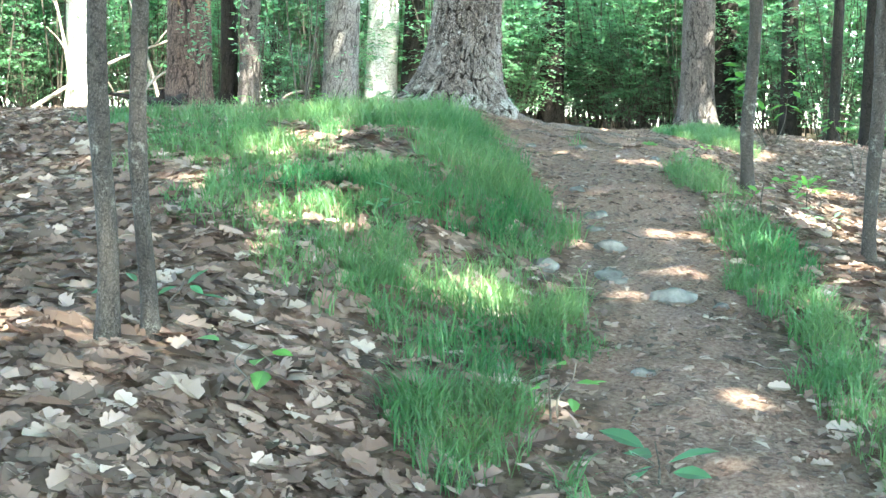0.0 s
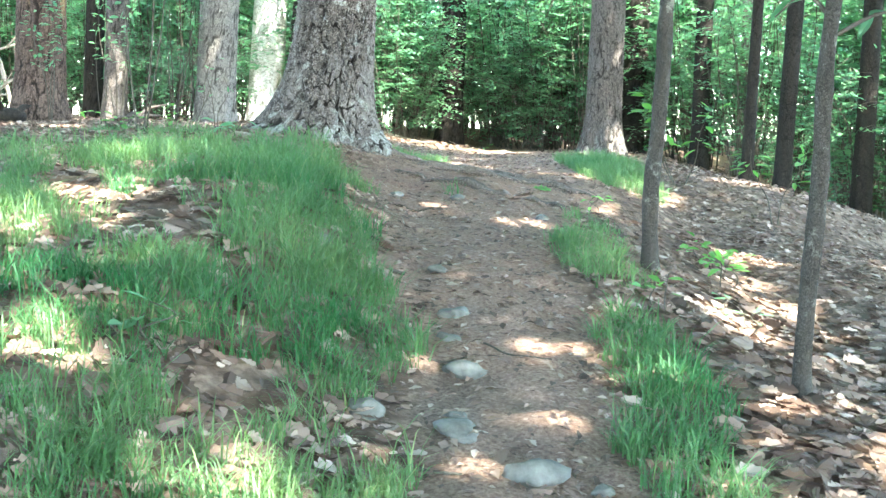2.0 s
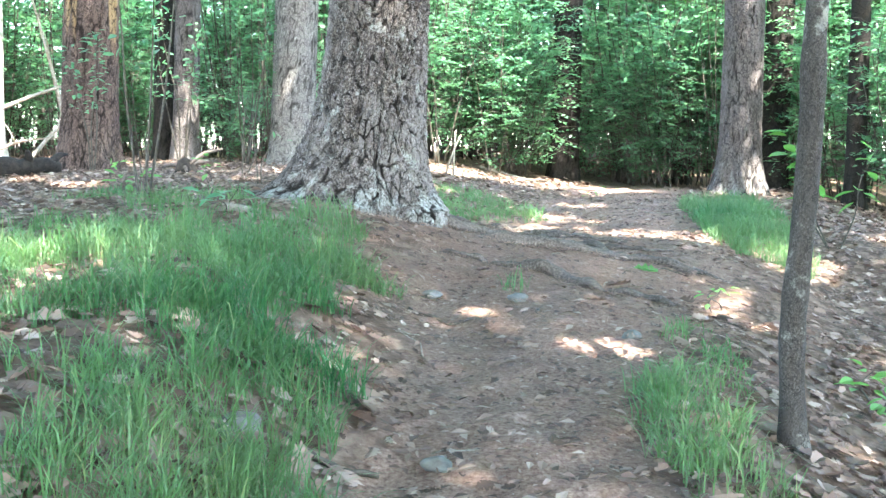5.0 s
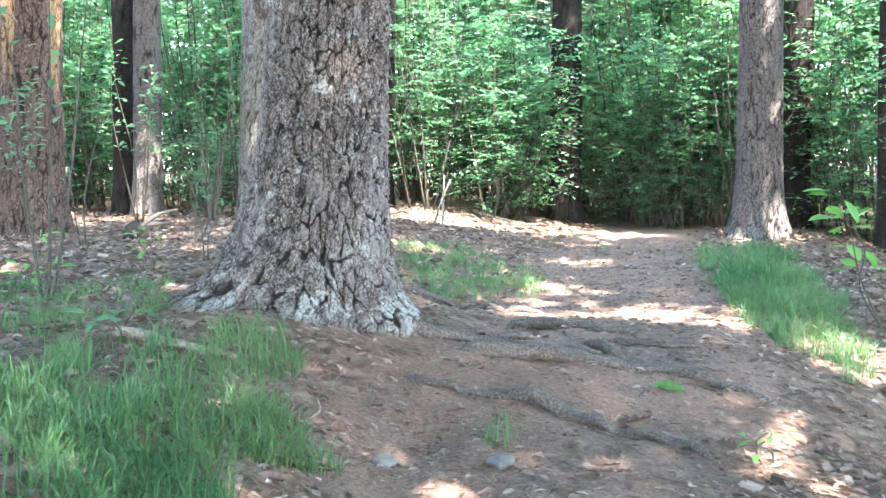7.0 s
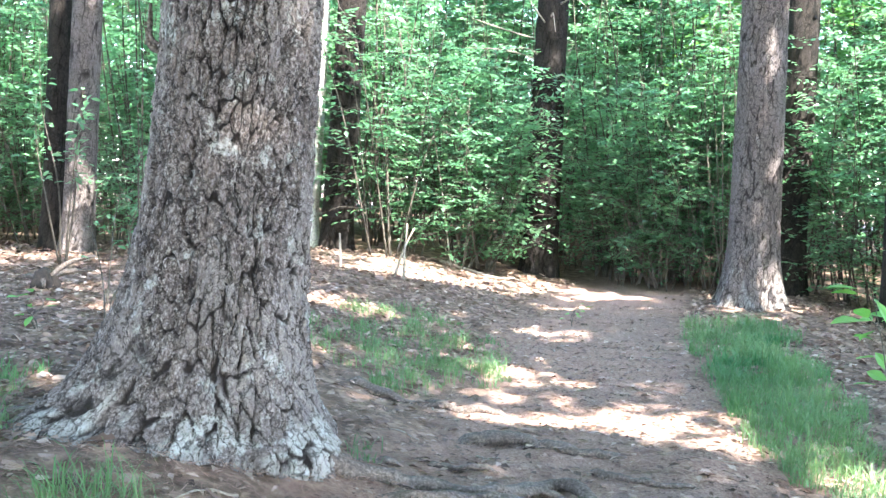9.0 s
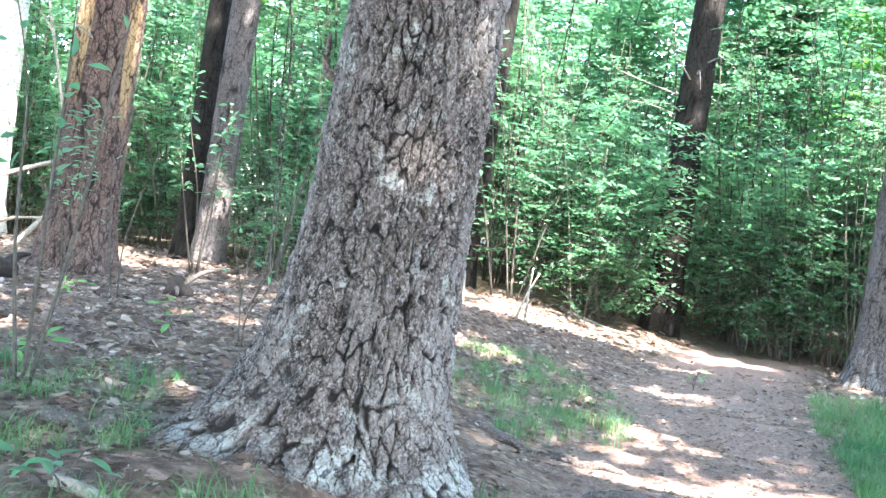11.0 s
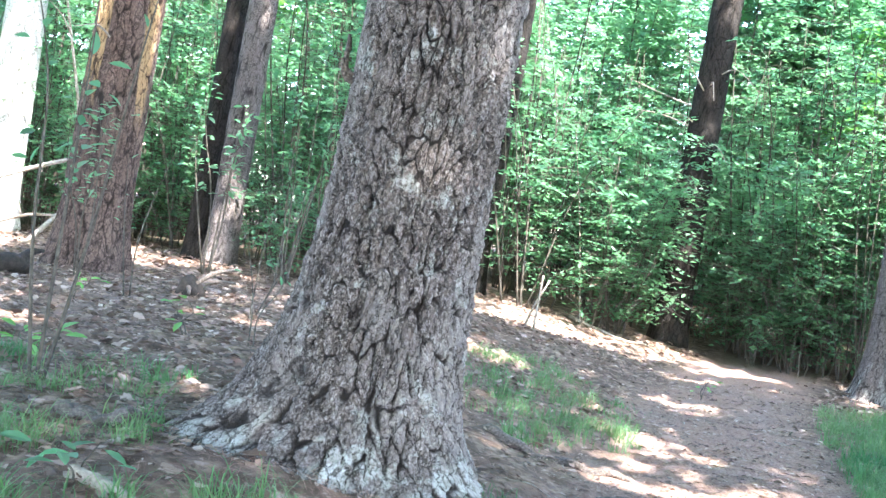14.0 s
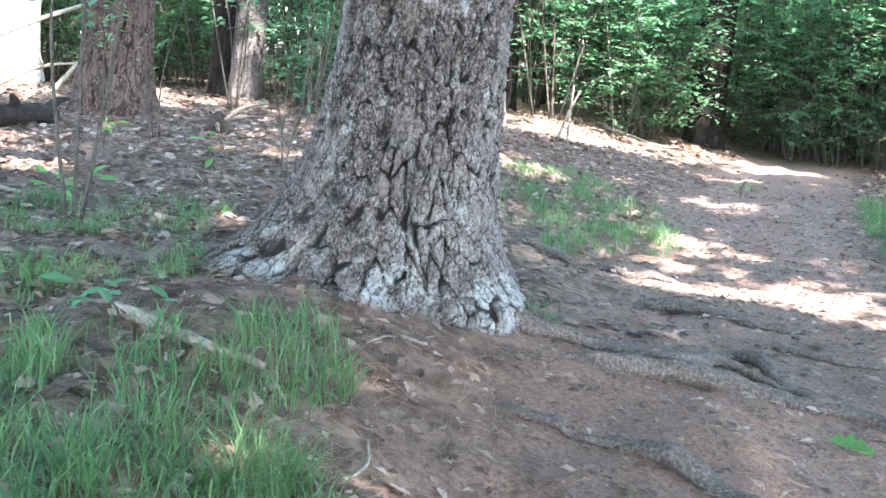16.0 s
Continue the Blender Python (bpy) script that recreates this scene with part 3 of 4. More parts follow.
def crown_part(index, tree, origin, label="", top=None):
    p = CROWN[NEAREST == index] - np.array(origin)
    if not len(p):
        return
    way = RNG.normal(0, 1, p.shape) * np.array([1, 1, 0.3])
    v, f = scatter(FLAT_LEAF, FLAT_LEAF_F, p, way, np.array([0, 0, 1.0]) + RNG.normal(0, 0.35, p.shape), RNG.uniform(0.30, 0.46, len(p)))
    part("crown", mesh("crown", v, f, CANOPY_LEAF, False), tree, label)
    for k in range(5):
        q = p[RNG.integers(len(p))]
        z0 = RNG.uniform(7.5, 9.0)
        s = np.array([(top or (0, 0))[0] * z0, (top or (0, 0))[1] * z0, z0])
        pts = curve_points([s, s * 0.5 + q * 0.5 + np.array([0, 0, 0.4]), q], 8)
        part("limb", tube_mesh("limb", [tube(pts, np.linspace(0.09, 0.02, 8), 7, 0.1)], TWIG), tree)


def big_tree(key, name, radius, bark, label, crown=True, category="tree", height=15, lean=(0, 0), **shape):
    x, y = BIG[key] if isinstance(key, str) else key
    z = at_ground(x, y)
    tree = empty(name, x, y, z, label, category)
    part("trunk", trunk_mesh("trunk", (x, y, z), radius, height, bark, lean, **shape), tree)
    if crown:
        index = list(BIG).index(key) if isinstance(key, str) else len(BIG) + EXTRA.index(key)
        crown_part(index, tree, (x, y, z), "", (math.tan(radians(lean[0])), math.tan(radians(lean[1]))))
    return tree


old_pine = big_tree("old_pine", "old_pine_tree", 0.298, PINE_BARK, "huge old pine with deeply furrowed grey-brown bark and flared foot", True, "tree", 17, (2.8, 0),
                    around=400, rings=720, flare=0.42, flare_h=0.17, lobes=6, plates=0.020, plate_size=0.041, sun_pale_foot=0.30, bend=0.012, seed=3, side=0.3, skirt=0.27, skirt_h=0.5, dense=3.3,
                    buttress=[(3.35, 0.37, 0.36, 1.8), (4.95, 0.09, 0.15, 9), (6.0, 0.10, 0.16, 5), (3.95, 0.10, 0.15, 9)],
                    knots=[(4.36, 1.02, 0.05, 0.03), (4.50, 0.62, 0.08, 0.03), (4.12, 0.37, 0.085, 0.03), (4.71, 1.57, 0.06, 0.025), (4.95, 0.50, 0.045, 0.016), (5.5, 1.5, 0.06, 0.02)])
for sa, sh, tip in ((3.05, 1.50, (-0.01, -0.02, 0.07)), (3.05, 1.52, (0.0, 0.0, 0.15))):
    o = np.array([0.30 * math.cos(sa) + 0.05 * sh, 0.30 * math.sin(sa), sh])
    q = curve_points([o, o + np.array([-0.07, -0.01, 0.03]), o + np.array([-0.08, 0, 0.03]) + np.array(tip)], 10)
    part("dead_branch", tube_mesh("dead_branch", [tube(q, np.linspace(0.02, 0.006, 10), 8, 0.3, 5)], ROOT), old_pine, "short broken grey branch stub")
big_tree("pine", "pine_tree", 0.265, PINE2_BARK, "tall straight pine with scaly grey-brown bark beside the path", True, "tree", 16, (1.2, 0),
         around=180, rings=300, flare=0.62, flare_h=0.35, lobes=5, plates=0.012, plate_size=0.06, seed=8, sun_pale_foot=0.6)
big_tree("red", "scarred_pine_tree", 0.31, RED_BARK, "thick red-brown pine with long orange bare-wood scars", True, "tree", 15, (1.0, 0),
         around=160, rings=260, flare=0.4, flare_h=0.3, plates=0.016, plate_size=0.09, seed=5, scars=[(4.15, 1.5, 7.5, 0.13), (6.0, 1.3, 7.5, 0.10)])
big_tree("grey", "grey_tree", 0.275, GREY_BARK, "straight tree with pale grey mottled bark", True, "tree", 15, (1.6, 0), around=90, rings=150, flare=0.3, plates=0.007, plate_size=0.07, seed=6)
big_tree("pale", "pale_tree", 0.29, WHITE_BARK, "pale almost white smooth tree trunk in sunlight", True, "tree", 14, (2.5, 0), around=48, rings=90, flare=0.3, seed=7)
big_tree("twin", "grey_leaning_tree", 0.17, PINE2_BARK, "slim grey mottled tree leaning among the shrubs", True, "tree", 14, (2.2, 0), around=60, rings=120, flare=0.3, plates=0.006, seed=9)
big_tree("twin_b", "dark_tree", 0.14, DARK_SHADED_BARK, "slim dark tree beside the grey leaning tree", True, "tree", 14, (1.0, 0), around=50, rings=110, flare=0.35, plates=0.006, seed=19)
big_tree("dark", "dark_tree", 0.22, DARK_SHADED_BARK, "dark tree trunk in the shade of the shrubs", True, "tree", 14, (1.2, 0), around=90, rings=150, flare=0.3, plates=0.01, seed=10)
big_tree("dark_b", "dark_tree", 0.19, DARK_SHADED_BARK, "dark tree trunk in the shade of the shrubs", True, "tree", 14, (1.8, 0), around=60, rings=120, flare=0.3, plates=0.008, seed=12)
big_tree("dark_c", "dark_tree", 0.21, DARK_SHADED_BARK, "dark tree trunk close behind the scaly pine", True, "tree", 14, (1.0, 0), around=60, rings=120, flare=0.3, plates=0.008, seed=13)
big_tree("white", "pale_tree", 0.24, WHITE_BARK, "pale sunlit tree trunk behind fallen branches", True, "tree", 14, (1.5, 0), around=60, rings=100, flare=0.3, seed=14)
big_tree("right", "grey_tree", 0.16, GREY_BARK, "grey tree on the lower slope", True, "tree", 13, (1.0, 0), around=60, rings=100, flare=0.4, plates=0.006, seed=15)
big_tree("right_b", "dark_tree", 0.13, DARK_SHADED_BARK, "slim dark tree on the lower slope", True, "tree", 13, (0.6, 0), around=40, rings=90, flare=0.4, seed=16)
big_tree("right_c", "dark_tree", 0.07, DARK_SHADED_BARK, "slim dark tree on the lower slope", True, "tree", 12, (1.0, 0), around=36, rings=80, flare=0.4, seed=17)
big_tree("right_d", "dark_tree", 0.11, DARK_SHADED_BARK, "dark tree on the leafy lower slope", True, "tree", 12, (0.8, 0), around=40, rings=80, flare=0.4, seed=18)
big_tree("right_e", "dark_tree", 0.13, DARK_SHADED_BARK, "dark tree on the leafy lower slope", True, "tree", 12, (0.4, 0), around=40, rings=80, flare=0.4, seed=20)
# the added trees, there to carry the shading canopy
for i, place in enumerate(EXTRA):
    big_tree(place, "forest_tree", 0.14 + 0.012 * (i * 7 % 11), (DARK_SHADED_BARK, GREY_BARK, PINE2_BARK)[i % 3], ("dark-barked forest tree", "grey-barked forest tree", "brown scaly forest tree")[i % 3] + " with a leafy crown added for shade",
             True, "tree", 14, (RNG.uniform(-1.5, 1.5), 0), around=28, rings=60, flare=0.3, seed=30 + i)


# ---- saplings beside the path ----
def sapling(x, y, radius, lean, label, seed, height=5.2, leafy=()):
    z = at_ground(x, y)
    tree = empty("sapling", x, y, z, label, "sapling")
    h = np.linspace(-0.08, height, 70)
    rr = random.Random(seed)
    px = np.tan(radians(lean[0])) * h + 0.025 * np.sin(h * 1.9 + seed) + 0.012 * np.sin(h * 5 + seed)
    py = np.tan(radians(lean[1])) * h + 0.02 * np.cos(h * 1.7 + seed)
    pts = np.stack([px, py, h], -1)
    r = radius * (1 - 0.5 * h / height) * (1 + 0.35 * np.exp(-np.clip(h, 0, 9) / 0.07))
    for k in range(9):
        at = rr.uniform(0.3, height * 0.8)
        r = r * (1 + 0.14 * np.exp(-((h - at) / 0.05) ** 2))
    skin = tube(pts, r, 18, 0.09, seed)
    part("trunk", tube_mesh("trunk", [skin], SAPLING_BARK, {"plate": np.ones(len(skin[0]))}), tree)
    for bh, turn, length, count, size in leafy:
        o = np.array([np.interp(bh, h, px), np.interp(bh, h, py), bh])
        d = np.array([math.cos(turn), math.sin(turn), 0.12])
        tip = o + d * length + np.array([0, 0, -0.10 * length])
        bp = curve_points([o, o + d * length * 0.5 + np.array([0, 0, 0.08]), tip], 9)
        branch = part("branch", tube_mesh("branch", [tube(bp, np.linspace(0.011, 0.003, 9), 6)], TWIG), tree)
        u = RNG.uniform(0.3, 1.0, count)
        p = np.stack([np.interp(u, np.linspace(0, 1, 9), bp[:, i]) for i in range(3)], -1)
        way = d + RNG.normal(0, 0.75, (count, 3)) + np.array([0, 0, -0.45])
        v, f = scatter(BROAD, BROAD_F, p, way, np.array([0, 0, 1.0]) + RNG.normal(0, 0.3, (count, 3)), RNG.uniform(size * 0.7, size * 1.2, count))
        part("foliage", mesh("foliage", v, f, GREEN_LEAF, False), branch)
    return tree


sapling(-1.06, 3.75, 0.032, (1.7, 0), "slim bare sapling with smooth grey-brown bark in dry leaves", 1, leafy=[(3.4, 2.5, 0.9, 40, 0.1), (3.9, 0.4, 0.8, 40, 0.1)])
sapling(-0.965, 3.92, 0.027, (2.0, 0), "slim bare sapling with smooth grey-brown bark in dry leaves", 2, leafy=[(3.3, 1.2, 0.8, 36, 0.1), (3.8, 4.0, 0.7, 36, 0.1)])
sapling(2.03, 8.30, 0.044, (2.5, 0), "bare sapling with blotchy bark beside the grass strip", 3, leafy=[(3.6, 0.5, 0.9, 40, 0.1), (4.0, 2.8, 0.9, 40, 0.1)])
sapling(2.25, 6.44, 0.036, (0.6, 0), "slim dark sapling with a few hanging leaves", 4, leafy=[(1.42, -0.2, 0.45, 16, 0.13), (1.60, 0.5, 0.5, 16, 0.13), (1.50, 2.6, 0.22, 5, 0.11), (3.4, 1.4, 0.9, 40, 0.1)])


# ---- shrubs and young trees of the understory ----
def sprays(origins, ways, lengths, per, size):
    """Leafy twigs: leaves in two rows along each."""
    n = len(origins)
    r, f, u = frames_of(ways, np.array([0, 0, 1.0]) + RNG.normal(0, 0.15, ways.shape))
    t = (np.arange(per) + 0.6) / per
    side = np.where(np.arange(per) % 2, 1.0, -1.0)
    p = origins[:, None] + f[:, None] * (lengths[:, None] * t)[..., None] + np.array([0, 0, -0.25]) * (lengths[:, None] * t ** 2)[..., None]
    way = f[:, None] * 0.7 + r[:, None] * side[None, :, None] + RNG.normal(0, 0.28, (n, per, 3)) + np.array([0, 0, -0.15])
    up = np.array([0, 0, 1.0]) + RNG.normal(0, 0.3, (n * per, 3))
    return scatter(FLAT_LEAF, FLAT_LEAF_F, p.reshape(-1, 3), way.reshape(-1, 3), up, RNG.uniform(0.7, 1.25, n * per) * size)


def shrub(name, label, stems, height, spread, twigs, size, low, leaf, category):
    plant = empty(name, 0, 0, -60, label, category, "understory")
    origins, ways = [], []
    for k in range(stems):
        a = RNG.uniform(0, 2 * math.pi)
        top = height * RNG.uniform(0.65, 1.0)
        lean = spread * RNG.uniform(0.3, 1.0)
        foot = np.array([math.cos(a), math.sin(a), 0]) * RNG.uniform(0.0, 0.25 * spread)
        end = foot + np.array([math.cos(a) * lean, math.sin(a) * lean, top])
        mid = (foot + end) / 2 + RNG.normal(0, 0.12, 3) + np.array([0, 0, 0.1 * top])
        pts = curve_points([foot - np.array([0, 0, 0.05]), mid, end], 12)
        thick = 0.005 + 0.0022 * top
        part("stem", tube_mesh("stem", [tube(pts, np.linspace(thick, 0.004, 12), 6)], TWIG), plant)
        m = max(4, twigs // stems)
        u = RNG.uniform(low, 1.0, m) ** 0.85
        o = np.stack([np.interp(u, np.linspace(0, 1, 12), pts[:, i]) for i in range(3)], -1)
        b = RNG.uniform(0, 2 * math.pi, m)
        origins.append(o)
        ways.append(np.stack([np.cos(b), np.sin(b), RNG.uniform(-0.05, 0.55, m)], -1))
    o, w = np.concatenate(origins), np.concatenate(ways)
    length = RNG.uniform(0.35, 0.95, len(o)) * (0.6 + 0.4 * spread)
    tw = [tube(np.array([p, p + d * l * 0.5 + [0, 0, 0.01], p + d * l + [0, 0, -0.2 * l]]), [0.004, 0.003, 0.0015], 3) for p, d, l in zip(o[:90], w[:90], length[:90])]
    tagged(part("branch", tube_mesh("branch", tw, TWIG), plant), kind="stuff")
    v, f = sprays(o, w, length, 12, size)
    tagged(part("foliage", mesh("foliage", v, f, leaf, False), plant), kind="stuff")
    return plant


KINDS = [shrub("shrub", "leafy green shrub with many thin stems", 6, 2.6, 0.8, 130, 0.095, 0.06, GREEN_LEAF, "shrub"),
         shrub("shrub", "leafy green shrub with many thin stems", 7, 3.4, 1.0, 145, 0.09, 0.08, GREEN_LEAF, "shrub"),
         shrub("shrub", "low leafy green shrub at the edge of the thicket", 6, 1.5, 0.7, 80, 0.08, 0.05, GREEN_LEAF, "shrub"),
         shrub("young_tree", "young broadleaf tree with thin stem and layered leaves", 2, 5.6, 0.9, 250, 0.12, 0.16, GREEN_LEAF, "young tree"),
         shrub("young_tree", "young broadleaf tree with thin stem and layered leaves", 3, 6.8, 1.2, 280, 0.125, 0.2, GREEN_LEAF, "young tree"),
         shrub("young_tree", "young tree with bright yellow-green leaves", 2, 6.4, 1.4, 240, 0.125, 0.45, YOUNG_LEAF, "young tree"),
         shrub("young_tree", "slim young tree with several thin upright stems", 5, 4.6, 0.45, 55, 0.085, 0.3, GREEN_LEAF, "young tree")]


def edge(x):
    """How far ahead the thicket begins."""
    return float(np.interp(x, [-12, -5, -3.4, -2.5, -0.5, 0.6, 2.6, 3.6, 5.0, 6.2, 12], [14, 21.8, 21.6, 20.6, 21.2, 21.9, 23.2, 22.4, 21.2, 19.0, 15.0]))


placed = []
rs = random.Random(11)
for ring, (count, lo, hi, kinds, scale) in enumerate([(48, 0.0, 1.6, (0, 1, 2, 2), 1.0), (84, 1.0, 5.0, (0, 1, 2, 2, 0, 1, 4), 1.05), (80, 4.0, 13.0, (1, 1, 3, 4, 5), 1.3), (44, 2.0, 9.0, (2, 2, 0), 1.25), (74, 10.0, 24.0, (0, 2, 2, 3, 4), 2.0), (80, 24.0, 40.0, (0, 2, 2, 4), 4.2), (70, 0.0, 5.0, (6,), 1.0), (50, 6.0, 16.0, (2, 2, 0), 1.7)]):
    for _ in range(count):
        for attempt in range(30):
            x = rs.uniform(-11, 13) * (1 + 0.28 * (ring % 6))
            y = edge(max(-12, min(12, x))) + rs.uniform(lo, hi)
            if all((x - a) ** 2 + (y - b) ** 2 > (0.45 + 0.2 * ring if ring < 6 else 0.2) ** 2 for a, b in placed) and all((x - a) ** 2 + (y - b) ** 2 > 0.2 for a, b in STEMS) and not any(abs(x - BIG[k][0] + (BIG[k][0] - 1.0) / (BIG[k][1] - 5) * (BIG[k][1] - y)) < 0.6 and y < BIG[k][1] for k in ("dark", "dark_b", "dark_c", "twin", "pale", "grey", "pine")):
                break
        placed.append((x, y))
        s = scale * rs.uniform(0.8, 1.2)
        made = copy_thing(KINDS[rs.choice(kinds)], pose(x, y, at_ground(x, y) - 0.02, rs.uniform(-4, 4), rs.uniform(-4, 4), rs.uniform(0, 360)))
        made.scale = (s, s, s)
for k, (x, y, kind) in enumerate([(3.2, 23.9, 0), (2.6, 24.9, 2), (3.6, 23.0, 0), (3.9, 23.8, 1), (1.3, 22.9, 0), (3.0, 25.2, 0), (3.8, 25.0, 1), (5.8, 22.6, 1), (3.1, 23.0, 2), (5.0, 23.6, 0), (1.5, 24.0, 1), (6.0, 21.8, 0), (2.5, 26.5, 4), (4.4, 26, 5)]):
    copy_thing(KINDS[kind], pose(x, y, at_ground(x, y) - 0.02, 0, 0, 47 * k))
for plant in KINDS:
    for o in (*plant.children_recursive, plant):
        bpy.data.objects.remove(o)

# ---- roots, stones, fallen wood ----
def along_ground(pts, n, lift):
    p = curve_points([(x, y, 0) for x, y in pts], n)
    p[:, 2] = surface(p[:, 0], p[:, 1]) + lift
    return p


def root(pts, radius, seed, start, lift=0.45):
    n = 44
    r = 1.12 * radius * np.linspace(1.0, 0.5, n) * (1 + 0.5 * vnoise(np.arange(n) * 0.22, np.zeros(n) + 3.3, seed + 7))
    p = along_ground(pts, n, 0) + np.array([0, 0, 1.0]) * (r * lift)[:, None]
    p[:, 2] += radius * 0.7 * vnoise(np.arange(n) * 0.25, np.zeros(n) + seed, seed)
    p[:, 2] -= radius * 1.5 * smooth(0.82, 1.0, np.linspace(0, 1, n))
    if not start:
        p[:, 2] -= radius * 1.5 * smooth(0.14, 0.0, np.linspace(0, 1, n))
    return p - np.array(old_pine.location), r


for k, (pts, r, start) in enumerate([
        ([(0.42, 11.86), (0.55, 11.86), (0.66, 11.85), (0.80, 11.90), (0.94, 11.95), (1.09, 11.97), (1.26, 11.95), (1.40, 12.15), (1.55, 12.42), (1.66, 12.36), (1.78, 12.14), (1.92, 11.96)], 0.052, 1),
        ([(0.80, 11.72), (1.05, 11.74), (1.29, 11.82), (1.5, 11.87), (1.73, 11.86), (1.97, 11.84), (2.14, 11.74), (2.35, 11.60), (2.65, 11.3)], 0.056, 0),
        ([(1.30, 12.02), (1.50, 12.18), (1.72, 12.05), (1.9, 11.93)], 0.035, 0),
        ([(1.08, 11.10), (1.22, 11.03), (1.37, 10.97), (1.5, 10.86), (1.62, 10.79), (1.80, 10.74), (1.92, 10.60), (2.1, 10.45)], 0.046, 0),
        ([(1.15, 13.37), (1.28, 13.38), (1.41, 13.36), (1.61, 13.28), (1.79, 13.2), (2.1, 13.2)], 0.052, 0),
        ([(0.40, 14.45), (0.60, 14.42), (0.78, 14.35), (0.99, 14.31), (1.18, 14.28), (1.36, 14.33), (1.5, 14.2)], 0.040, 0),
        ([(1.02, 12.66), (1.12, 12.63), (1.24, 12.61), (1.42, 12.68)], 0.026, 0),
        ([(0.68, 11.16), (0.78, 11.10), (0.90, 11.09), (1.0, 11.06), (1.11, 11.05), (1.24, 11.0)], 0.026, 0),
        ([(0.55, 12.1), (0.75, 12.4), (0.95, 12.55)], 0.03, 1),
        ([(1.75, 12.9), (2.0, 12.75), (2.3, 12.7)], 0.024, 0),
        ([(-0.4, 11.9), (-0.75, 11.75), (-1.05, 11.85)], 0.05, 1)]):
    p, rr_ = root(pts, r, k + 3, start)
    part("root", tube_mesh("root", [tube(p, rr_, 16, 0.2, k + 50, 0.75)], ROOT), old_pine, "worn grey-brown surface root")


def stone(x, y, size, seed, flat=0.45):
    bm = bmesh.new()
    bmesh.ops.create_icosphere(bm, subdivisions=3, radius=1.0)
    for v in bm.verts:
        d = 1 + 0.5 * noise.noise(v.co * 1.1 + Vector((seed, 0, 0))) + 0.12 * noise.noise(v.co * 3.5)
        v.co = Vector((v.co.x * size * d, v.co.y * size * 0.75 * d, v.co.z * size * flat * d))
    me = bpy.data.meshes.new("stone")
    bm.to_mesh(me)
    bm.free()
    me.materials.append(STONE)
    for f in me.polygons:
        f.use_smooth = True
    ob = thing("stone", me, x, y, at_ground(x, y) + 0.004, "grey weathered stone half sunk in the path", "stone", "stones in the path")
    ob.rotation_euler.z = seed


for k, (x, y, size) in enumerate([(0.87, 6.36, 0.085), (0.80, 5.75, 0.10), (1.0, 5.4, 0.11), (0.48, 5.89, 0.08), (0.89, 7.09, 0.075), (0.85, 7.81, 0.06), (0.26, 7.65, 0.09), (0.82, 6.75, 0.06), (1.2, 5.3, 0.045), (0.8, 5.9, 0.04), (1.62, 9.5, 0.05), (0.70, 10.1, 0.06), (1.13, 10.15, 0.06), (0.72, 4.4, 0.05)]):
    stone(x, y, size, k * 1.7)


def fallen(name, pts, radius, label, seed, material_=None, lift=0.7, category="fallen branch", twig=()):
    p = along_ground(pts, 18, radius * lift)
    o = np.array([p[0][0], p[0][1], at_ground(p[0][0], p[0][1])])
    ob = empty(name, *o, label, category)
    part("wood", tube_mesh("wood", [tube(p - o, radius * np.linspace(1, 0.5, 18), 9, 0.22, seed)], material_ or STICK), ob)
    for at, dx, dy, dz in twig:
        s = p[at] - o
        q = curve_points([s, s + np.array([dx, dy, dz]) * 0.5 + np.array([0, 0, 0.04]), s + np.array([dx, dy, dz])], 8)
        part("side_branch", tube_mesh("side_branch", [tube(q, radius * 0.45 * np.linspace(1, 0.3, 8), 6, 0.2, seed)], material_ or STICK), ob)


fallen("fallen_branch", [(-0.5, 10.86), (-0.29, 10.77), (-0.12, 10.72), (0.05, 10.69)], 0.024, "bare weathered branch lying in the grass by the old pine", 1)
fallen("fallen_branch", [(-2.45, 13.15), (-2.1, 13.3), (-1.85, 13.42)], 0.02, "short brown branch on dry leaves", 2)
fallen("fallen_branch", [(-2.2, 12.1), (-1.9, 12.0), (-1.7, 12.05)], 0.015, "short brown branch on dry leaves", 3)
fallen("fallen_branch", [(0.75, 22.7), (1.1, 22.5), (1.5, 22.3), (1.75, 22.35)], 0.02, "pale bare branch at the foot of the shrubs", 4, None, 1.4, twig=[(4, -0.3, 0.1, 0.3)])


def propped_branch(foot, tip, radius, seed):
    """A dead branch with its foot on the ground and its tip caught among the stems."""
    x, y = foot
    z = at_ground(x, y)
    ob = empty("dead_branch", x, y, z, "long pale dead branch propped in the sun", "fallen branch")
    d = np.array([tip[0] - x, tip[1] - y, tip[2]])
    p = curve_points([(0, 0, 0), d * 0.45 + np.array([0, 0, 0.12]), d], 16)
    part("wood", tube_mesh("wood", [tube(p, radius * np.linspace(1, 0.35, 16), 8, 0.25, seed)], STICK), ob)
    for k in (7, 12):
        e = p[k] + np.array([0.3 * math.cos(seed + k), 0.2 * math.sin(seed + k), 0.35])
        part("side_branch", tube_mesh("side_branch", [tube(curve_points([p[k], (p[k] + e) / 2 + np.array([0.02, 0, 0.02]), e], 7), radius * np.linspace(0.4, 0.12, 7), 6, 0.2, seed)], STICK), ob)


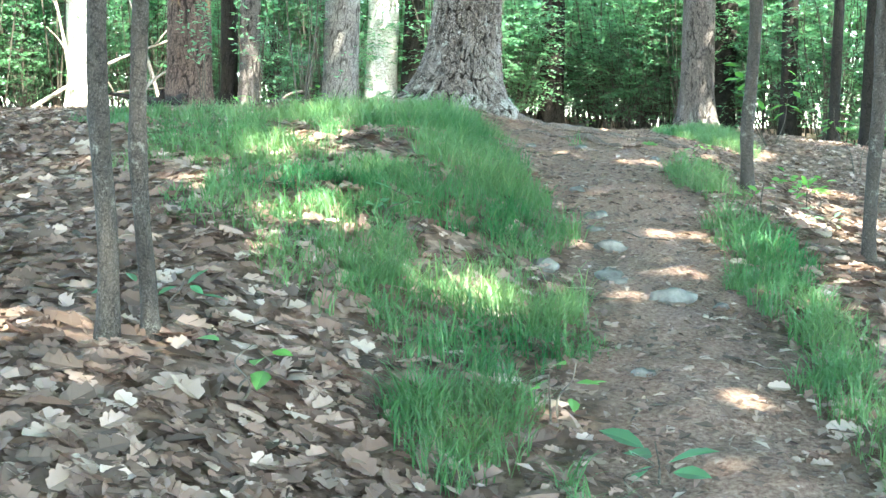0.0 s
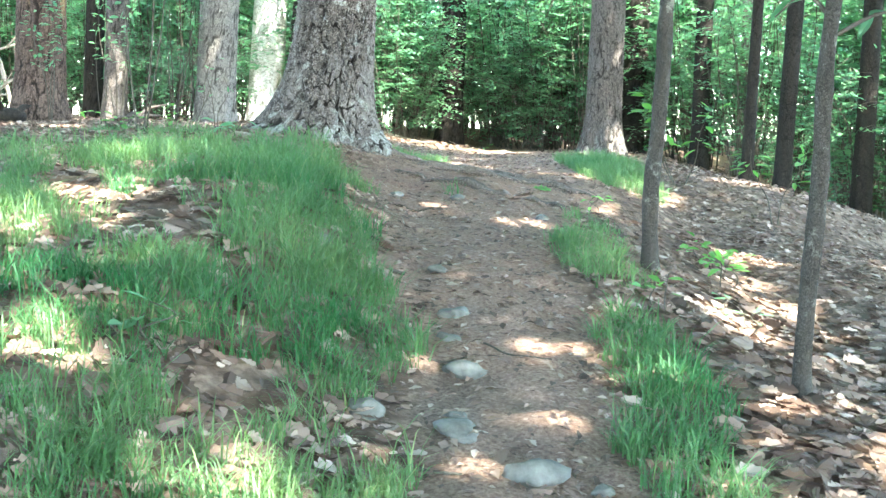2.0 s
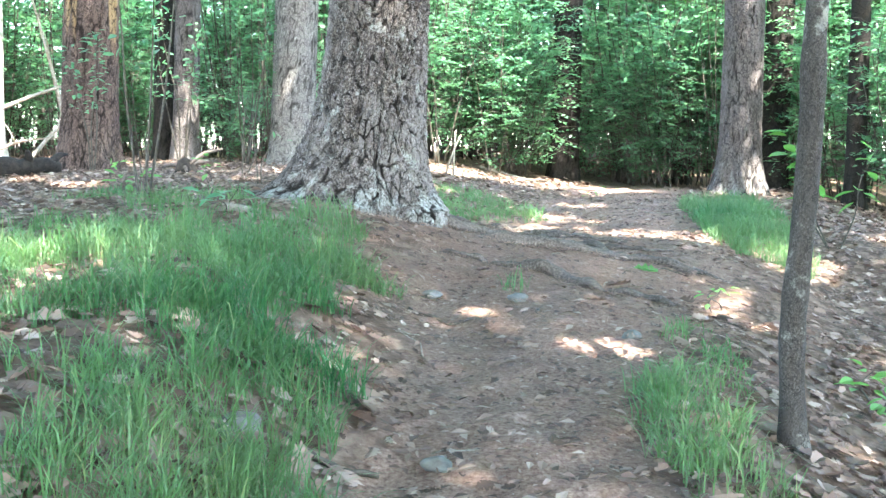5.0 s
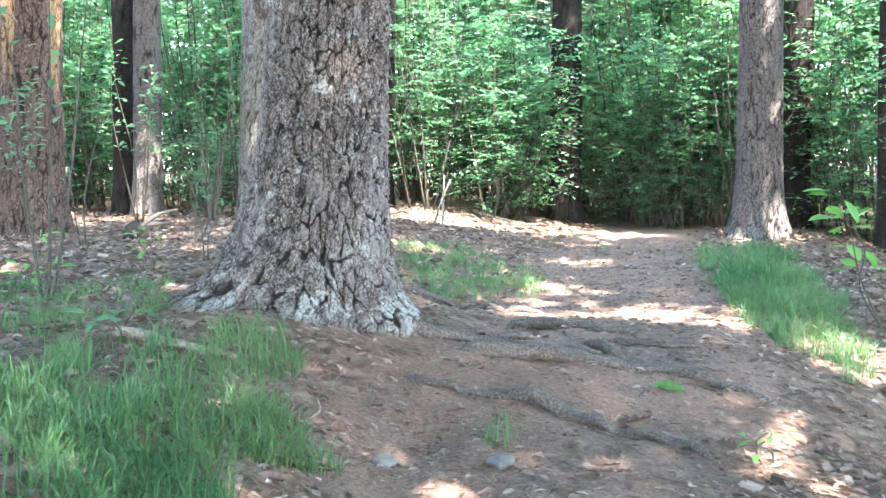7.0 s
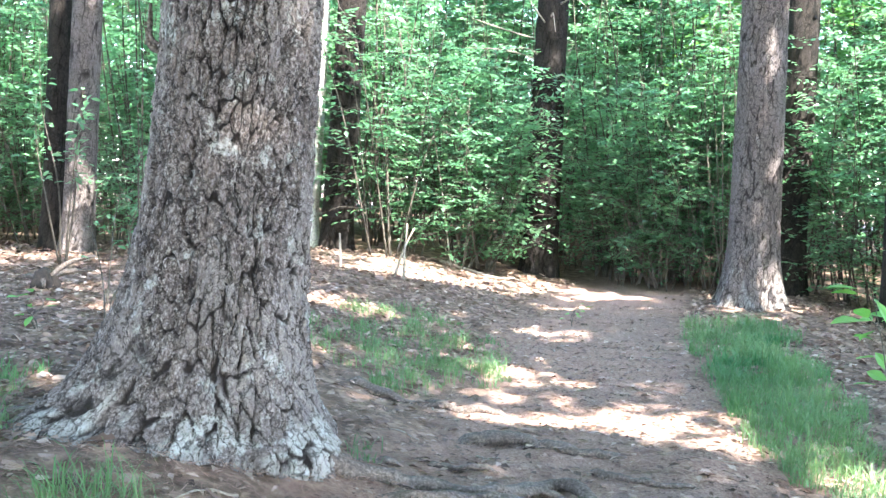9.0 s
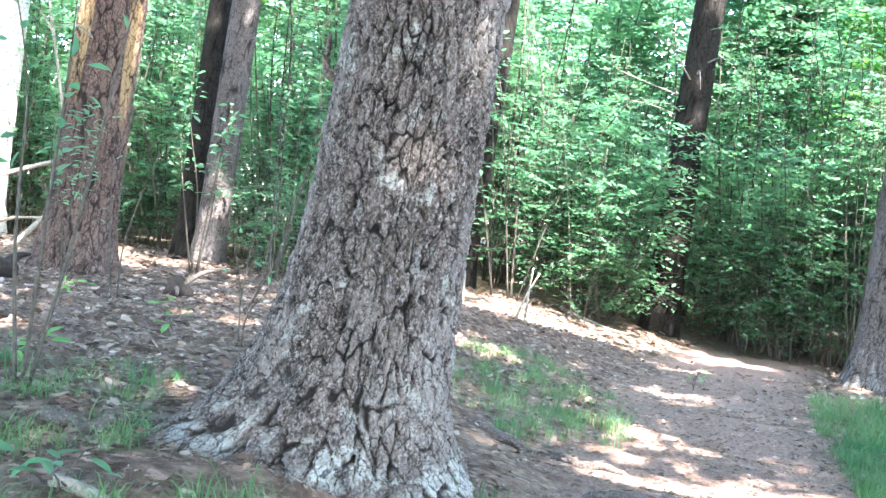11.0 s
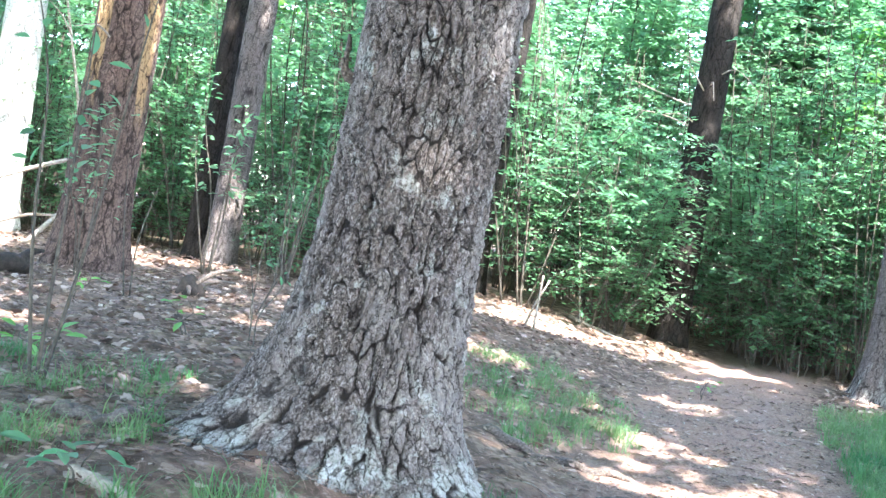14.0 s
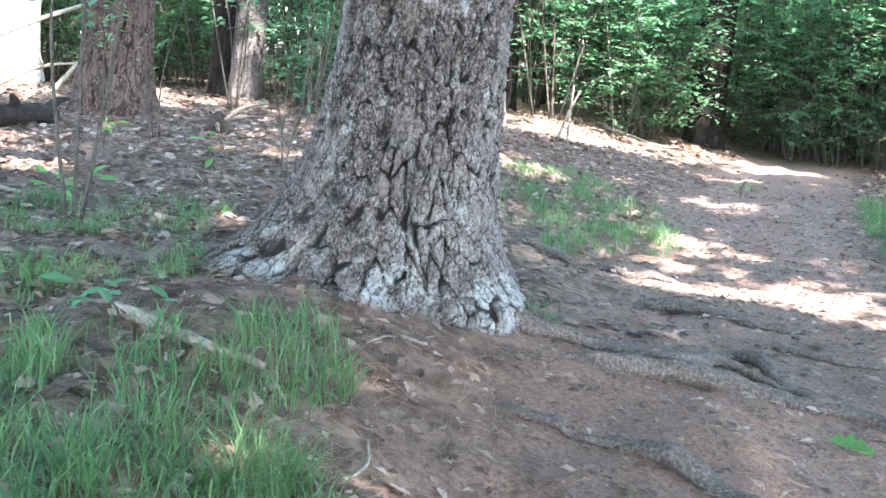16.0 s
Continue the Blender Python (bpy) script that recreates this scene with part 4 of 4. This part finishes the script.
propped_branch((-6.2, 18.8), (-4.2, 20.6, 1.25), 0.036, 1)
propped_branch((-5.9, 20.2), (-4.4, 19.9, 0.35), 0.026, 2)
propped_branch((-5.6, 19.0), (-6.3, 20.4, 1.9), 0.04, 3)
propped_branch((-4.6, 20.4), (-5.6, 21.0, 3.0), 0.035, 4)
propped_branch((-4.9, 19.4), (-4.1, 20.0, 0.8), 0.03, 5)
fallen("rotten_log", [(-3.95, 16.2), (-3.8, 16.33), (-3.62, 16.5), (-3.5, 16.7)], 0.12, "short black rotten log on dry leaves", 7, ROT, 0.75, "log", twig=[(3, -0.5, -0.1, 0.12), (9, 0.05, -0.2, 0.16), (14, 0.1, 0.25, 0.12)])
fallen("fallen_twig", [(0.62, 9.72), (0.8, 9.66), (0.95, 9.72), (1.0, 9.84)], 0.010, "thin bent twig on the path", 8, TWIG)
fallen("fallen_twig", [(0.38, 7.75), (0.52, 7.70), (0.68, 7.72)], 0.016, "dark twig at the edge of the grass", 9, TWIG)
fallen("fallen_twig", [(1.75, 4.35), (2.0, 4.5), (2.3, 4.75)], 0.008, "thin pale twig in the grass", 10, STICK, 6)
fallen("fallen_twig", [(-1.55, 5.2), (-1.35, 5.0), (-1.25, 4.98)], 0.014, "dark twig in the dry leaves", 11, TWIG)
for k in range(120):
    x, y, a = RNG.uniform(-2.2, 3.4), RNG.uniform(4, 18), RNG.uniform(0, 6.3)
    l = RNG.uniform(0.08, 0.28)
    fallen("fallen_twig", [(x, y), (x + math.cos(a) * l * 0.5, y + math.sin(a) * l * 0.5), (x + math.cos(a + 0.3) * l, y + math.sin(a + 0.3) * l)], RNG.uniform(0.003, 0.008), "thin dead twig on the forest floor", 20 + k, TWIG if k % 2 else STICK)


def dead_stick(x, y, tall, lean, turn, radius=0.016, label="pale dead stick standing by the shrubs"):
    z = at_ground(x, y)
    p = curve_points([(0, 0, -0.05), (math.cos(turn) * lean * 0.45, math.sin(turn) * lean * 0.45, tall * 0.5), (math.cos(turn) * lean, math.sin(turn) * lean, tall)], 10)
    thing("dead_stick", tube_mesh("dead_stick", [tube(p, radius * np.linspace(1, 0.55, 10), 8, 0.2, int(x * 10))], STICK), x, y, z, label, "stick")


dead_stick(0.42, 20.6, 0.62, 0.05, 1.0)
dead_stick(0.30, 20.7, 0.55, 0.22, 0.0)
dead_stick(-0.25, 20.5, 0.4, 0.06, 2.0)
dead_stick(0.9, 22.6, 2.4, 0.5, 2.6, 0.011)


def stump(x, y):
    z = at_ground(x, y)
    ob = empty("stump", x, y, z, "small weathered stump with splayed dead roots", "stump")
    part("body", tube_mesh("body", [tube(np.array([(0, 0, -0.05), (0.01, 0, 0.04), (0.0, 0.02, 0.12), (0.02, 0.02, 0.16)]), [0.11, 0.09, 0.06, 0.03], 14, 0.6, 3)], ROT), ob)
    for a, l, h in ((2.8, 0.28, 0.06), (0.5, 0.42, 0.26), (-1.2, 0.2, 0.02), (1.0, 0.5, 0.12)):
        q = curve_points([(0, 0, 0.05), (math.cos(a) * l * 0.5, math.sin(a) * l * 0.5, 0.05 + h * 0.6), (math.cos(a) * l, math.sin(a) * l, h)], 8)
        part("dead_root", tube_mesh("dead_root", [tube(q, np.linspace(0.03, 0.01, 8), 7, 0.25, 5)], ROOT), ob)


stump(-2.32, 17.2)


# ---- thin shoots and seedlings ----
def shoot(x, y, stems, tall, leaves, label, seed, size=0.07, leaf=None, lean=0.25):
    r = random.Random(seed)
    z = at_ground(x, y)
    plant = empty("shoot", x, y, z, label, "young plant")
    for k in range(stems):
        a = r.uniform(0, 6.28)
        top = tall * r.uniform(0.7, 1.0)
        e = np.array([math.cos(a) * lean, math.sin(a) * lean, top])
        f = np.array([math.cos(a), math.sin(a), 0]) * 0.03
        p = curve_points([f - np.array([0, 0, 0.03]), f + e * 0.35 + np.array([r.uniform(-1, 1), r.uniform(-1, 1), 0]) * 0.06, f + e * 0.7 - np.array([r.uniform(-1, 1), 0, 0]) * 0.08, f + e], 16)
        stem = part("stem", tube_mesh("stem", [tube(p, np.linspace(0.004 + 0.003 * tall, 0.002, 16), 6, 0.1, seed)], TWIG), plant)
        n = leaves // stems
        if n:
            u = RNG.uniform(0.45, 1.0, n)
            q = np.stack([np.interp(u, np.linspace(0, 1, 16), p[:, i]) for i in range(3)], -1)
            way = RNG.normal(0, 1, (n, 3)) * np.array([1, 1, 0.35])
            q = q + way * 0.04
            v, fc = scatter(BROAD, BROAD_F, q, way, np.array([0, 0, 1.0]) + RNG.normal(0, 0.3, (n, 3)), RNG.uniform(0.7, 1.2, n) * size)
            part("foliage", mesh("foliage", v, fc, leaf or GREEN_LEAF, False), stem)
    return plant


shoot(-1.42, 12.55, 3, 2.2, 30, "thin dark leafless shoots with a few leaves on top", 1, 0.09, None, 0.35)
shoot(-2.5, 16.3, 2, 1.2, 10, "thin dark shoot standing in dry leaves", 2)
shoot(-1.5, 16.2, 3, 1.0, 14, "thin dark shoot standing in dry leaves", 3)
shoot(-1.0, 14.6, 2, 0.8, 8, "thin dark shoot standing in dry leaves", 4)
shoot(-2.9, 19.4, 4, 2.4, 160, "leafy young plant beside the scarred pine", 5, 0.09)
shoot(-3.3, 17.2, 3, 1.6, 120, "leafy young plant in front of the scarred pine", 6, 0.08)
shoot(-2.2, 19.8, 5, 2.8, 240, "leafy young plant behind the stump", 7, 0.09)
shoot(-1.9, 20.2, 5, 3.2, 260, "leafy young plant behind the stump", 8, 0.09)
shoot(3.62, 13.75, 3, 0.95, 34, "small sapling with bright broad leaves", 9, 0.16, YOUNG_LEAF, 0.3)
shoot(4.2, 12.6, 2, 0.8, 18, "small sapling with bright broad leaves", 10, 0.12, YOUNG_LEAF, 0.3)
for k, (x, y, size, count) in enumerate([(0.62, 3.45, 0.14, 6), (-0.62, 3.5, 0.10, 5), (0.35, 3.9, 0.08, 6), (-0.45, 10.85, 0.09, 10), (-1.6, 13.0, 0.10, 12), (2.55, 8.6, 0.08, 26), (2.35, 7.6, 0.07, 12), (2.2, 10.6, 0.07, 10),
                                         (-1.4, 14.6, 0.09, 10), (-0.9, 4.1, 0.09, 7), (2.7, 9.3, 0.08, 20), (1.9, 7.3, 0.07, 9), (-0.2, 5.9, 0.08, 8), (2.1, 18.7, 0.07, 8), (-2.6, 15.6, 0.08, 9)]):
    shoot(x, y, 2, 0.16 + 0.05 * (k % 3), count, "small green broadleaf seedling on the forest floor", 30 + k, size, YOUNG_LEAF if k % 3 else GREEN_LEAF, 0.06)


def dead_twigs(x, y, z, n, seed, parent):
    r = random.Random(seed)
    for k in range(n):
        a, l = r.uniform(2.2, 5.6), r.uniform(0.5, 1.1)
        h = z + r.uniform(-0.6, 1.2)
        p = curve_points([(0, 0, h), (math.cos(a) * l * 0.5, math.sin(a) * l * 0.5, h + 0.15), (math.cos(a) * l, math.sin(a) * l, h + r.uniform(-0.2, 0.35))], 9)
        part("dead_branch", tube_mesh("dead_branch", [tube(p, np.linspace(0.014, 0.003, 9), 5, 0.2, seed + k)], STICK), parent, "pale dead side branch")


for name, high, n in (("dark_tree.001", 2.4, 12), ("pale_tree.001", 2.2, 7), ("scarred_pine_tree", 2.6, 4)):
    dead_twigs(0, 0, high, n, 5, bpy.data.objects[name])


def single_leaf(x, y, size, turn, green, label):
    shape, faces = oak_leaf(0.35, 0.3, 4)
    ob = thing("fallen_leaf", mesh("fallen_leaf", np.array(shape) * size, np.array(faces), YOUNG_LEAF if green else DRY_LEAF, False), x, y, float(surface(np.array([x]), np.array([y]))[0]) + 0.025, label, "leaf")
    ob.rotation_euler = (radians(6), radians(-5), turn)


single_leaf(1.98, 11.5, 0.16, 1.0, True, "fresh green oak leaf lying on the path")
single_leaf(1.62, 10.86, 0.15, -1.2, False, "curled dry beige oak leaf lying on the path")
single_leaf(0.98, 10.72, 0.13, 2.4, False, "pale dry oak leaf lying on the path")
single_leaf(2.05, 10.62, 0.12, 0.4, False, "pale dry oak leaf lying on the path")
single_leaf(1.55, 10.1, 0.12, 2.0, False, "pale dry oak leaf lying on the path")

# ---- grass ----
MEADOW = [(0.15, 7.4, 0.55, 2.7, 0.85, 0.20), (-0.55, 8.7, 0.75, 1.9, 0.55, 0.18), (-0.75, 7.0, 0.7, 0.9, 0.55, 0.17), (0.12, 4.7, 0.42, 1.3, 0.75, 0.17), (0.1, 3.65, 0.34, 0.6, 0.75, 0.17), (0.38, 3.3, 0.28, 0.8, 0.7, 0.17),
          (-0.35, 5.6, 0.4, 0.8, 0.5, 0.17), (-0.85, 5.9, 0.5, 0.6, 0.35, 0.16), (-1.3, 7.3, 0.6, 0.9, 0.35, 0.16), (-0.4, 4.7, 0.3, 0.4, 0.3, 0.14), (0.05, 9.6, 0.42, 0.6, 0.5, 0.17), (-0.6, 10.4, 0.5, 0.6, 0.22, 0.14), (-1.7, 9.3, 1.0, 1.3, 0.25, 0.16),
          (1.50, 5.0, 0.22, 1.1, 0.95, 0.17), (1.64, 6.5, 0.24, 0.9, 0.95, 0.17), (1.72, 7.9, 0.20, 0.95, 0.9, 0.17), (1.95, 9.3, 0.16, 0.5, 0.4, 0.13), (1.40, 4.0, 0.2, 0.6, 0.85, 0.16)]
GLADE = [(0.13, 10.8, 0.2, 0.26, 0.95, 0.21), (0.05, 10.25, 0.34, 0.28, 0.6, 0.18), (-0.35, 9.95, 0.35, 0.3, 0.6, 0.18), (-0.92, 11.3, 0.22, 0.25, 0.45, 0.17), (-0.7, 11.7, 0.2, 0.2, 0.4, 0.16), (-0.3, 10.6, 0.25, 0.25, 0.3, 0.14), (-1.45, 12.9, 0.55, 0.7, 0.30, 0.15), (-0.8, 11.6, 0.4, 0.5, 0.25, 0.14), (1.13, 10.45, 0.09, 0.12, 0.9, 0.2),
         (0.70, 16.4, 0.75, 1.8, 0.28, 0.15), (1.1, 15.4, 0.35, 0.5, 0.4, 0.13), (3.05, 13.9, 0.34, 1.6, 0.9, 0.18), (3.35, 16.3, 0.42, 1.7, 0.9, 0.19), (3.6, 18.5, 0.5, 0.8, 0.7, 0.18), (0.75, 12.6, 0.12, 0.3, 0.35, 0.10)]


def grass_patch(name, zones, label, per):
    xs, ys, hs = [], [], []
    for cx, cy, rx, ry, dens, tall in zones:
        n = int(per * dens * math.pi * rx * ry * 1.35)
        tufts = max(5, n // 34)
        a, q = RNG.uniform(0, 6.283, tufts), np.sqrt(RNG.random(tufts)) * 1.15
        tx, ty = cx + rx * q * np.cos(a), cy + ry * q * np.sin(a)
        pick = RNG.integers(0, tufts, n)
        x, y = tx[pick] + RNG.normal(0, 0.048, n), ty[pick] + RNG.normal(0, 0.048, n)
        e = np.hypot((x - cx) / rx, (y - cy) / ry)
        bare = 0.9 * np.exp(-((x + 0.45) / 0.35) ** 2 - ((y - 7.35) / 0.5) ** 2) + 0.8 * np.exp(-((x + 0.02) / 0.18) ** 2 - ((y - 5.8) / 0.2) ** 2)
        keep = (e + bare + 1.3 * fbm(x * 2.8, y * 2.8, 71) + 0.8 * fbm(x * 1.3, y * 1.3, 75) < 0.94) & (np.abs(off_path(x, y)) > 0.82 + 0.5 * fbm(x * 3, y * 3, 5)) if name == "bank_grass" else e + 0.9 * fbm(x * 2.5, y * 2.5, 71) < 1.08
        xs.append(x[keep]), ys.append(y[keep]), hs.append((tall * (0.4 + 0.95 * RNG.random(tufts))[pick] * RNG.uniform(0.5, 1.2, n) * (1.15 - 0.35 * e))[keep])
    x, y, h = np.concatenate(xs), np.concatenate(ys), np.concatenate(hs)
    away = np.hypot(x - BIG["old_pine"][0], y - BIG["old_pine"][1]) > 0.62
    x, y, h = x[away], y[away], h[away]
    n = len(x)
    turn, lean = RNG.uniform(0, 6.283, n), RNG.uniform(0.15, 1.05, n) * h
    w = RNG.uniform(0.0013, 0.0028, n)
    base = np.stack([x, y, ground(x, y) - 0.01], -1)
    d = np.stack([np.cos(turn), np.sin(turn), np.zeros(n)], -1)
    s = np.stack([-np.sin(turn), np.cos(turn), np.zeros(n)], -1) * w[:, None]
    up = np.array([0, 0, 1.0])
    rows = []
    for t, wide in ((0.0, 1.0), (0.45, 1.0), (0.8, 0.7)):
        c = base + d * (lean * t ** 2)[:, None] + up * (h * (t - 0.22 * t ** 3))[:, None]
        rows += [c - s * wide, c + s * wide]
    rows.append(base + d * (lean * 1.15)[:, None] + up * (h * 0.74)[:, None])
    v = np.stack(rows, 1).reshape(-1, 3)
    k = (np.arange(n) * 7)[:, None]
    quads = np.concatenate([k + np.array([[0, 1, 3, 2]]), k + np.array([[2, 3, 5, 4]])])
    return thing(name, mesh(name, v, [quads, k + np.array([[4, 5, 6]])], GRASS, True), 0, 0, 0, label, "grass", "", "stuff")


grass_patch("bank_grass", MEADOW, "soft green grass tufts on the banks of the path", 4000)
grass_patch("glade_grass", GLADE, "thin green grass tufts around the pines", 2600)

# ---- fallen leaves and needles ----
LEAVES = [oak_leaf(c, t, l) for c, t, l in ((0.22, 0.3, 4), (-0.2, -0.3, 3), (0.32, 0.5, 4), (0.1, -0.4, 3), (-0.3, 0.4, 5), (0.36, -0.4, 3), (-0.1, 0.6, 4), (-0.34, -0.2, 4))]


def litter_places(n):
    y = 2.2 + 21 * RNG.random(n) ** 1.1
    x = RNG.uniform(-1.0, 1.0, n) * (1.7 + 0.27 * y) + 0.35 + 0.02 * y
    o = off_path(x, y)
    chance = smooth(0.8, 1.5, np.abs(o) + 0.5 * fbm(x * 1.6, y * 1.6, 81)) * 0.95 + 0.05
    for cx, cy, rx, ry, dens, tall in MEADOW + GLADE:
        chance = chance * (1 - 0.45 * dens * np.exp(-(((x - cx) / rx) ** 2 + ((y - cy) / ry) ** 2) ** 2))
    chance = chance * (1 - 0.85 * np.exp(-(((x - 0.7) / 1.4) ** 2 + ((y - 11.5) / 1.5) ** 2) ** 2))
    chance = chance * np.where((y > 11.8) & (y < 15.8) & (x > 0.3) & (x < 1.9), 0.25, 1)
    chance = chance * np.where((y > 11) & (o > 0) & (x < 3.2), 0.3, 1)
    keep = RNG.random(n) < chance
    away = np.hypot(x - BIG["old_pine"][0], y - BIG["old_pine"][1]) > 0.6
    return x[keep & away], y[keep & away]


def lay(x, y, lift=0.012):
    n = len(x)
    a = RNG.uniform(0, 6.283, n)
    e = 0.05
    gxs, gys = (ground(x + e, y) - ground(x - e, y)) / (2 * e), (ground(x, y + e) - ground(x, y - e)) / (2 * e)
    up = np.stack([-gxs, -gys, np.ones(n)], -1) + RNG.normal(0, 0.27, (n, 3))
    way = np.stack([np.cos(a), np.sin(a), np.cos(a) * gxs + np.sin(a) * gys], -1) + RNG.normal(0, 0.12, (n, 3)) * np.array([0, 0, 1])
    p = np.stack([x, y, surface(x, y) + lift + RNG.uniform(0, 0.014, n)], -1)
    return p, way, up


lx, ly = litter_places(72000)
lp, lw, lu = lay(lx, ly)
size = (0.036 + 0.10 * RNG.random(len(lx)) ** 1.5) * np.where(np.abs(off_path(lx, ly)) < 1.2, 0.6, 1.0) * np.where(ly > 8.5, 0.68, 1.0)
front = (ly > 2.9) & (ly < 6.2) & ((lx < 0.2) | (lx > 1.5)) & (lx > -2.2) & (lx < 2.8)
single = np.flatnonzero(front)[:300]
rest = np.setdiff1d(np.arange(len(lx)), single)
pieces_v, pieces_f, base = [], [], 0
for k, (shape, faces) in enumerate(LEAVES):
    idx = rest[k::len(LEAVES)]
    idx = idx[ly[idx] < 12.5]
    v, f = scatter(shape, faces, lp[idx], lw[idx], lu[idx], size[idx])
    pieces_v.append(v), pieces_f.append(f + base)
    base += len(v)
idx = rest[ly[rest] >= 12.5]
WIDE = [(0, 0, 0), (-0.34, 0.35, 0.08), (-0.22, 0.75, -0.03), (0, 1, 0.06), (0.25, 0.7, 0.09), (0.33, 0.3, -0.02)]
v, f = scatter(WIDE, [(0, 5, 4), (0, 4, 3), (0, 3, 2), (0, 2, 1)], lp[idx], lw[idx], lu[idx] + RNG.normal(0, 0.25, (len(idx), 3)), size[idx])
pieces_v.append(v), pieces_f.append(f + base)
thing("leaf_litter", mesh("leaf_litter", np.concatenate(pieces_v), np.concatenate(pieces_f), DRY_LEAF, False), 0, 0, 0, "dry brown and beige oak leaves covering the forest floor", "leaf litter", "", "stuff")

bits = 90000
bx, by = RNG.uniform(-3.5, 4.2, bits), 2.5 + 18 * RNG.random(bits) ** 1.2
keep = (np.abs(off_path(bx, by)) < 1.7) | (by > 9.5)
keep &= np.hypot(bx - BIG["old_pine"][0], by - BIG["old_pine"][1]) > 0.55
bx, by = bx[keep], by[keep]
p, w, u = lay(bx, by, 0.004)
v, f = scatter(LEAF, LEAF_F, p, w, u, 0.012 + 0.062 * RNG.random(len(bx)) ** 1.9)
thing("leaf_crumbs", mesh("leaf_crumbs", v, f, DRY_LEAF, False), 0, 0, 0, "small brown crumbs of dry leaves trodden into the path", "leaf litter", "", "stuff")
needles = 44000
nx_, ny_ = np.concatenate([RNG.normal(0.9, 1.0, needles // 2), RNG.uniform(-0.5, 3.8, needles // 2)]), np.concatenate([RNG.normal(11.4, 1.0, needles // 2), RNG.uniform(8.0, 20, needles // 2)])
keep = np.hypot(nx_ - BIG["old_pine"][0], ny_ - BIG["old_pine"][1]) > 0.5
p, w, u = lay(nx_[keep], ny_[keep], 0.006)
v, f = scatter([(-0.012, 0, 0), (0.012, 0, 0), (0.009, 1, 0.05), (-0.009, 1, 0.05)], [(0, 1, 2, 3)], p, w, u, RNG.uniform(0.04, 0.09, len(p)))
thing("fallen_needles", mesh("fallen_needles", v, f, NEEDLE, False), 0, 0, 0, "reddish brown pine needles strewn under the old pine", "pine needles", "", "stuff")
shared = [mesh("leaf", np.array(s), np.array(f), DRY_LEAF, False) for s, f in LEAVES]
for i in single:
    r, f, n = frames_of(lw[i:i + 1], lu[i:i + 1])
    m = Matrix([(r[0][k], f[0][k], n[0][k]) for k in range(3)]).to_4x4()
    ob = part("leaf", shared[i % len(shared)], ground_ob)
    ob.matrix_basis = Matrix.Translation(lp[i]) @ m @ Matrix.Scale(float(size[i]), 4)
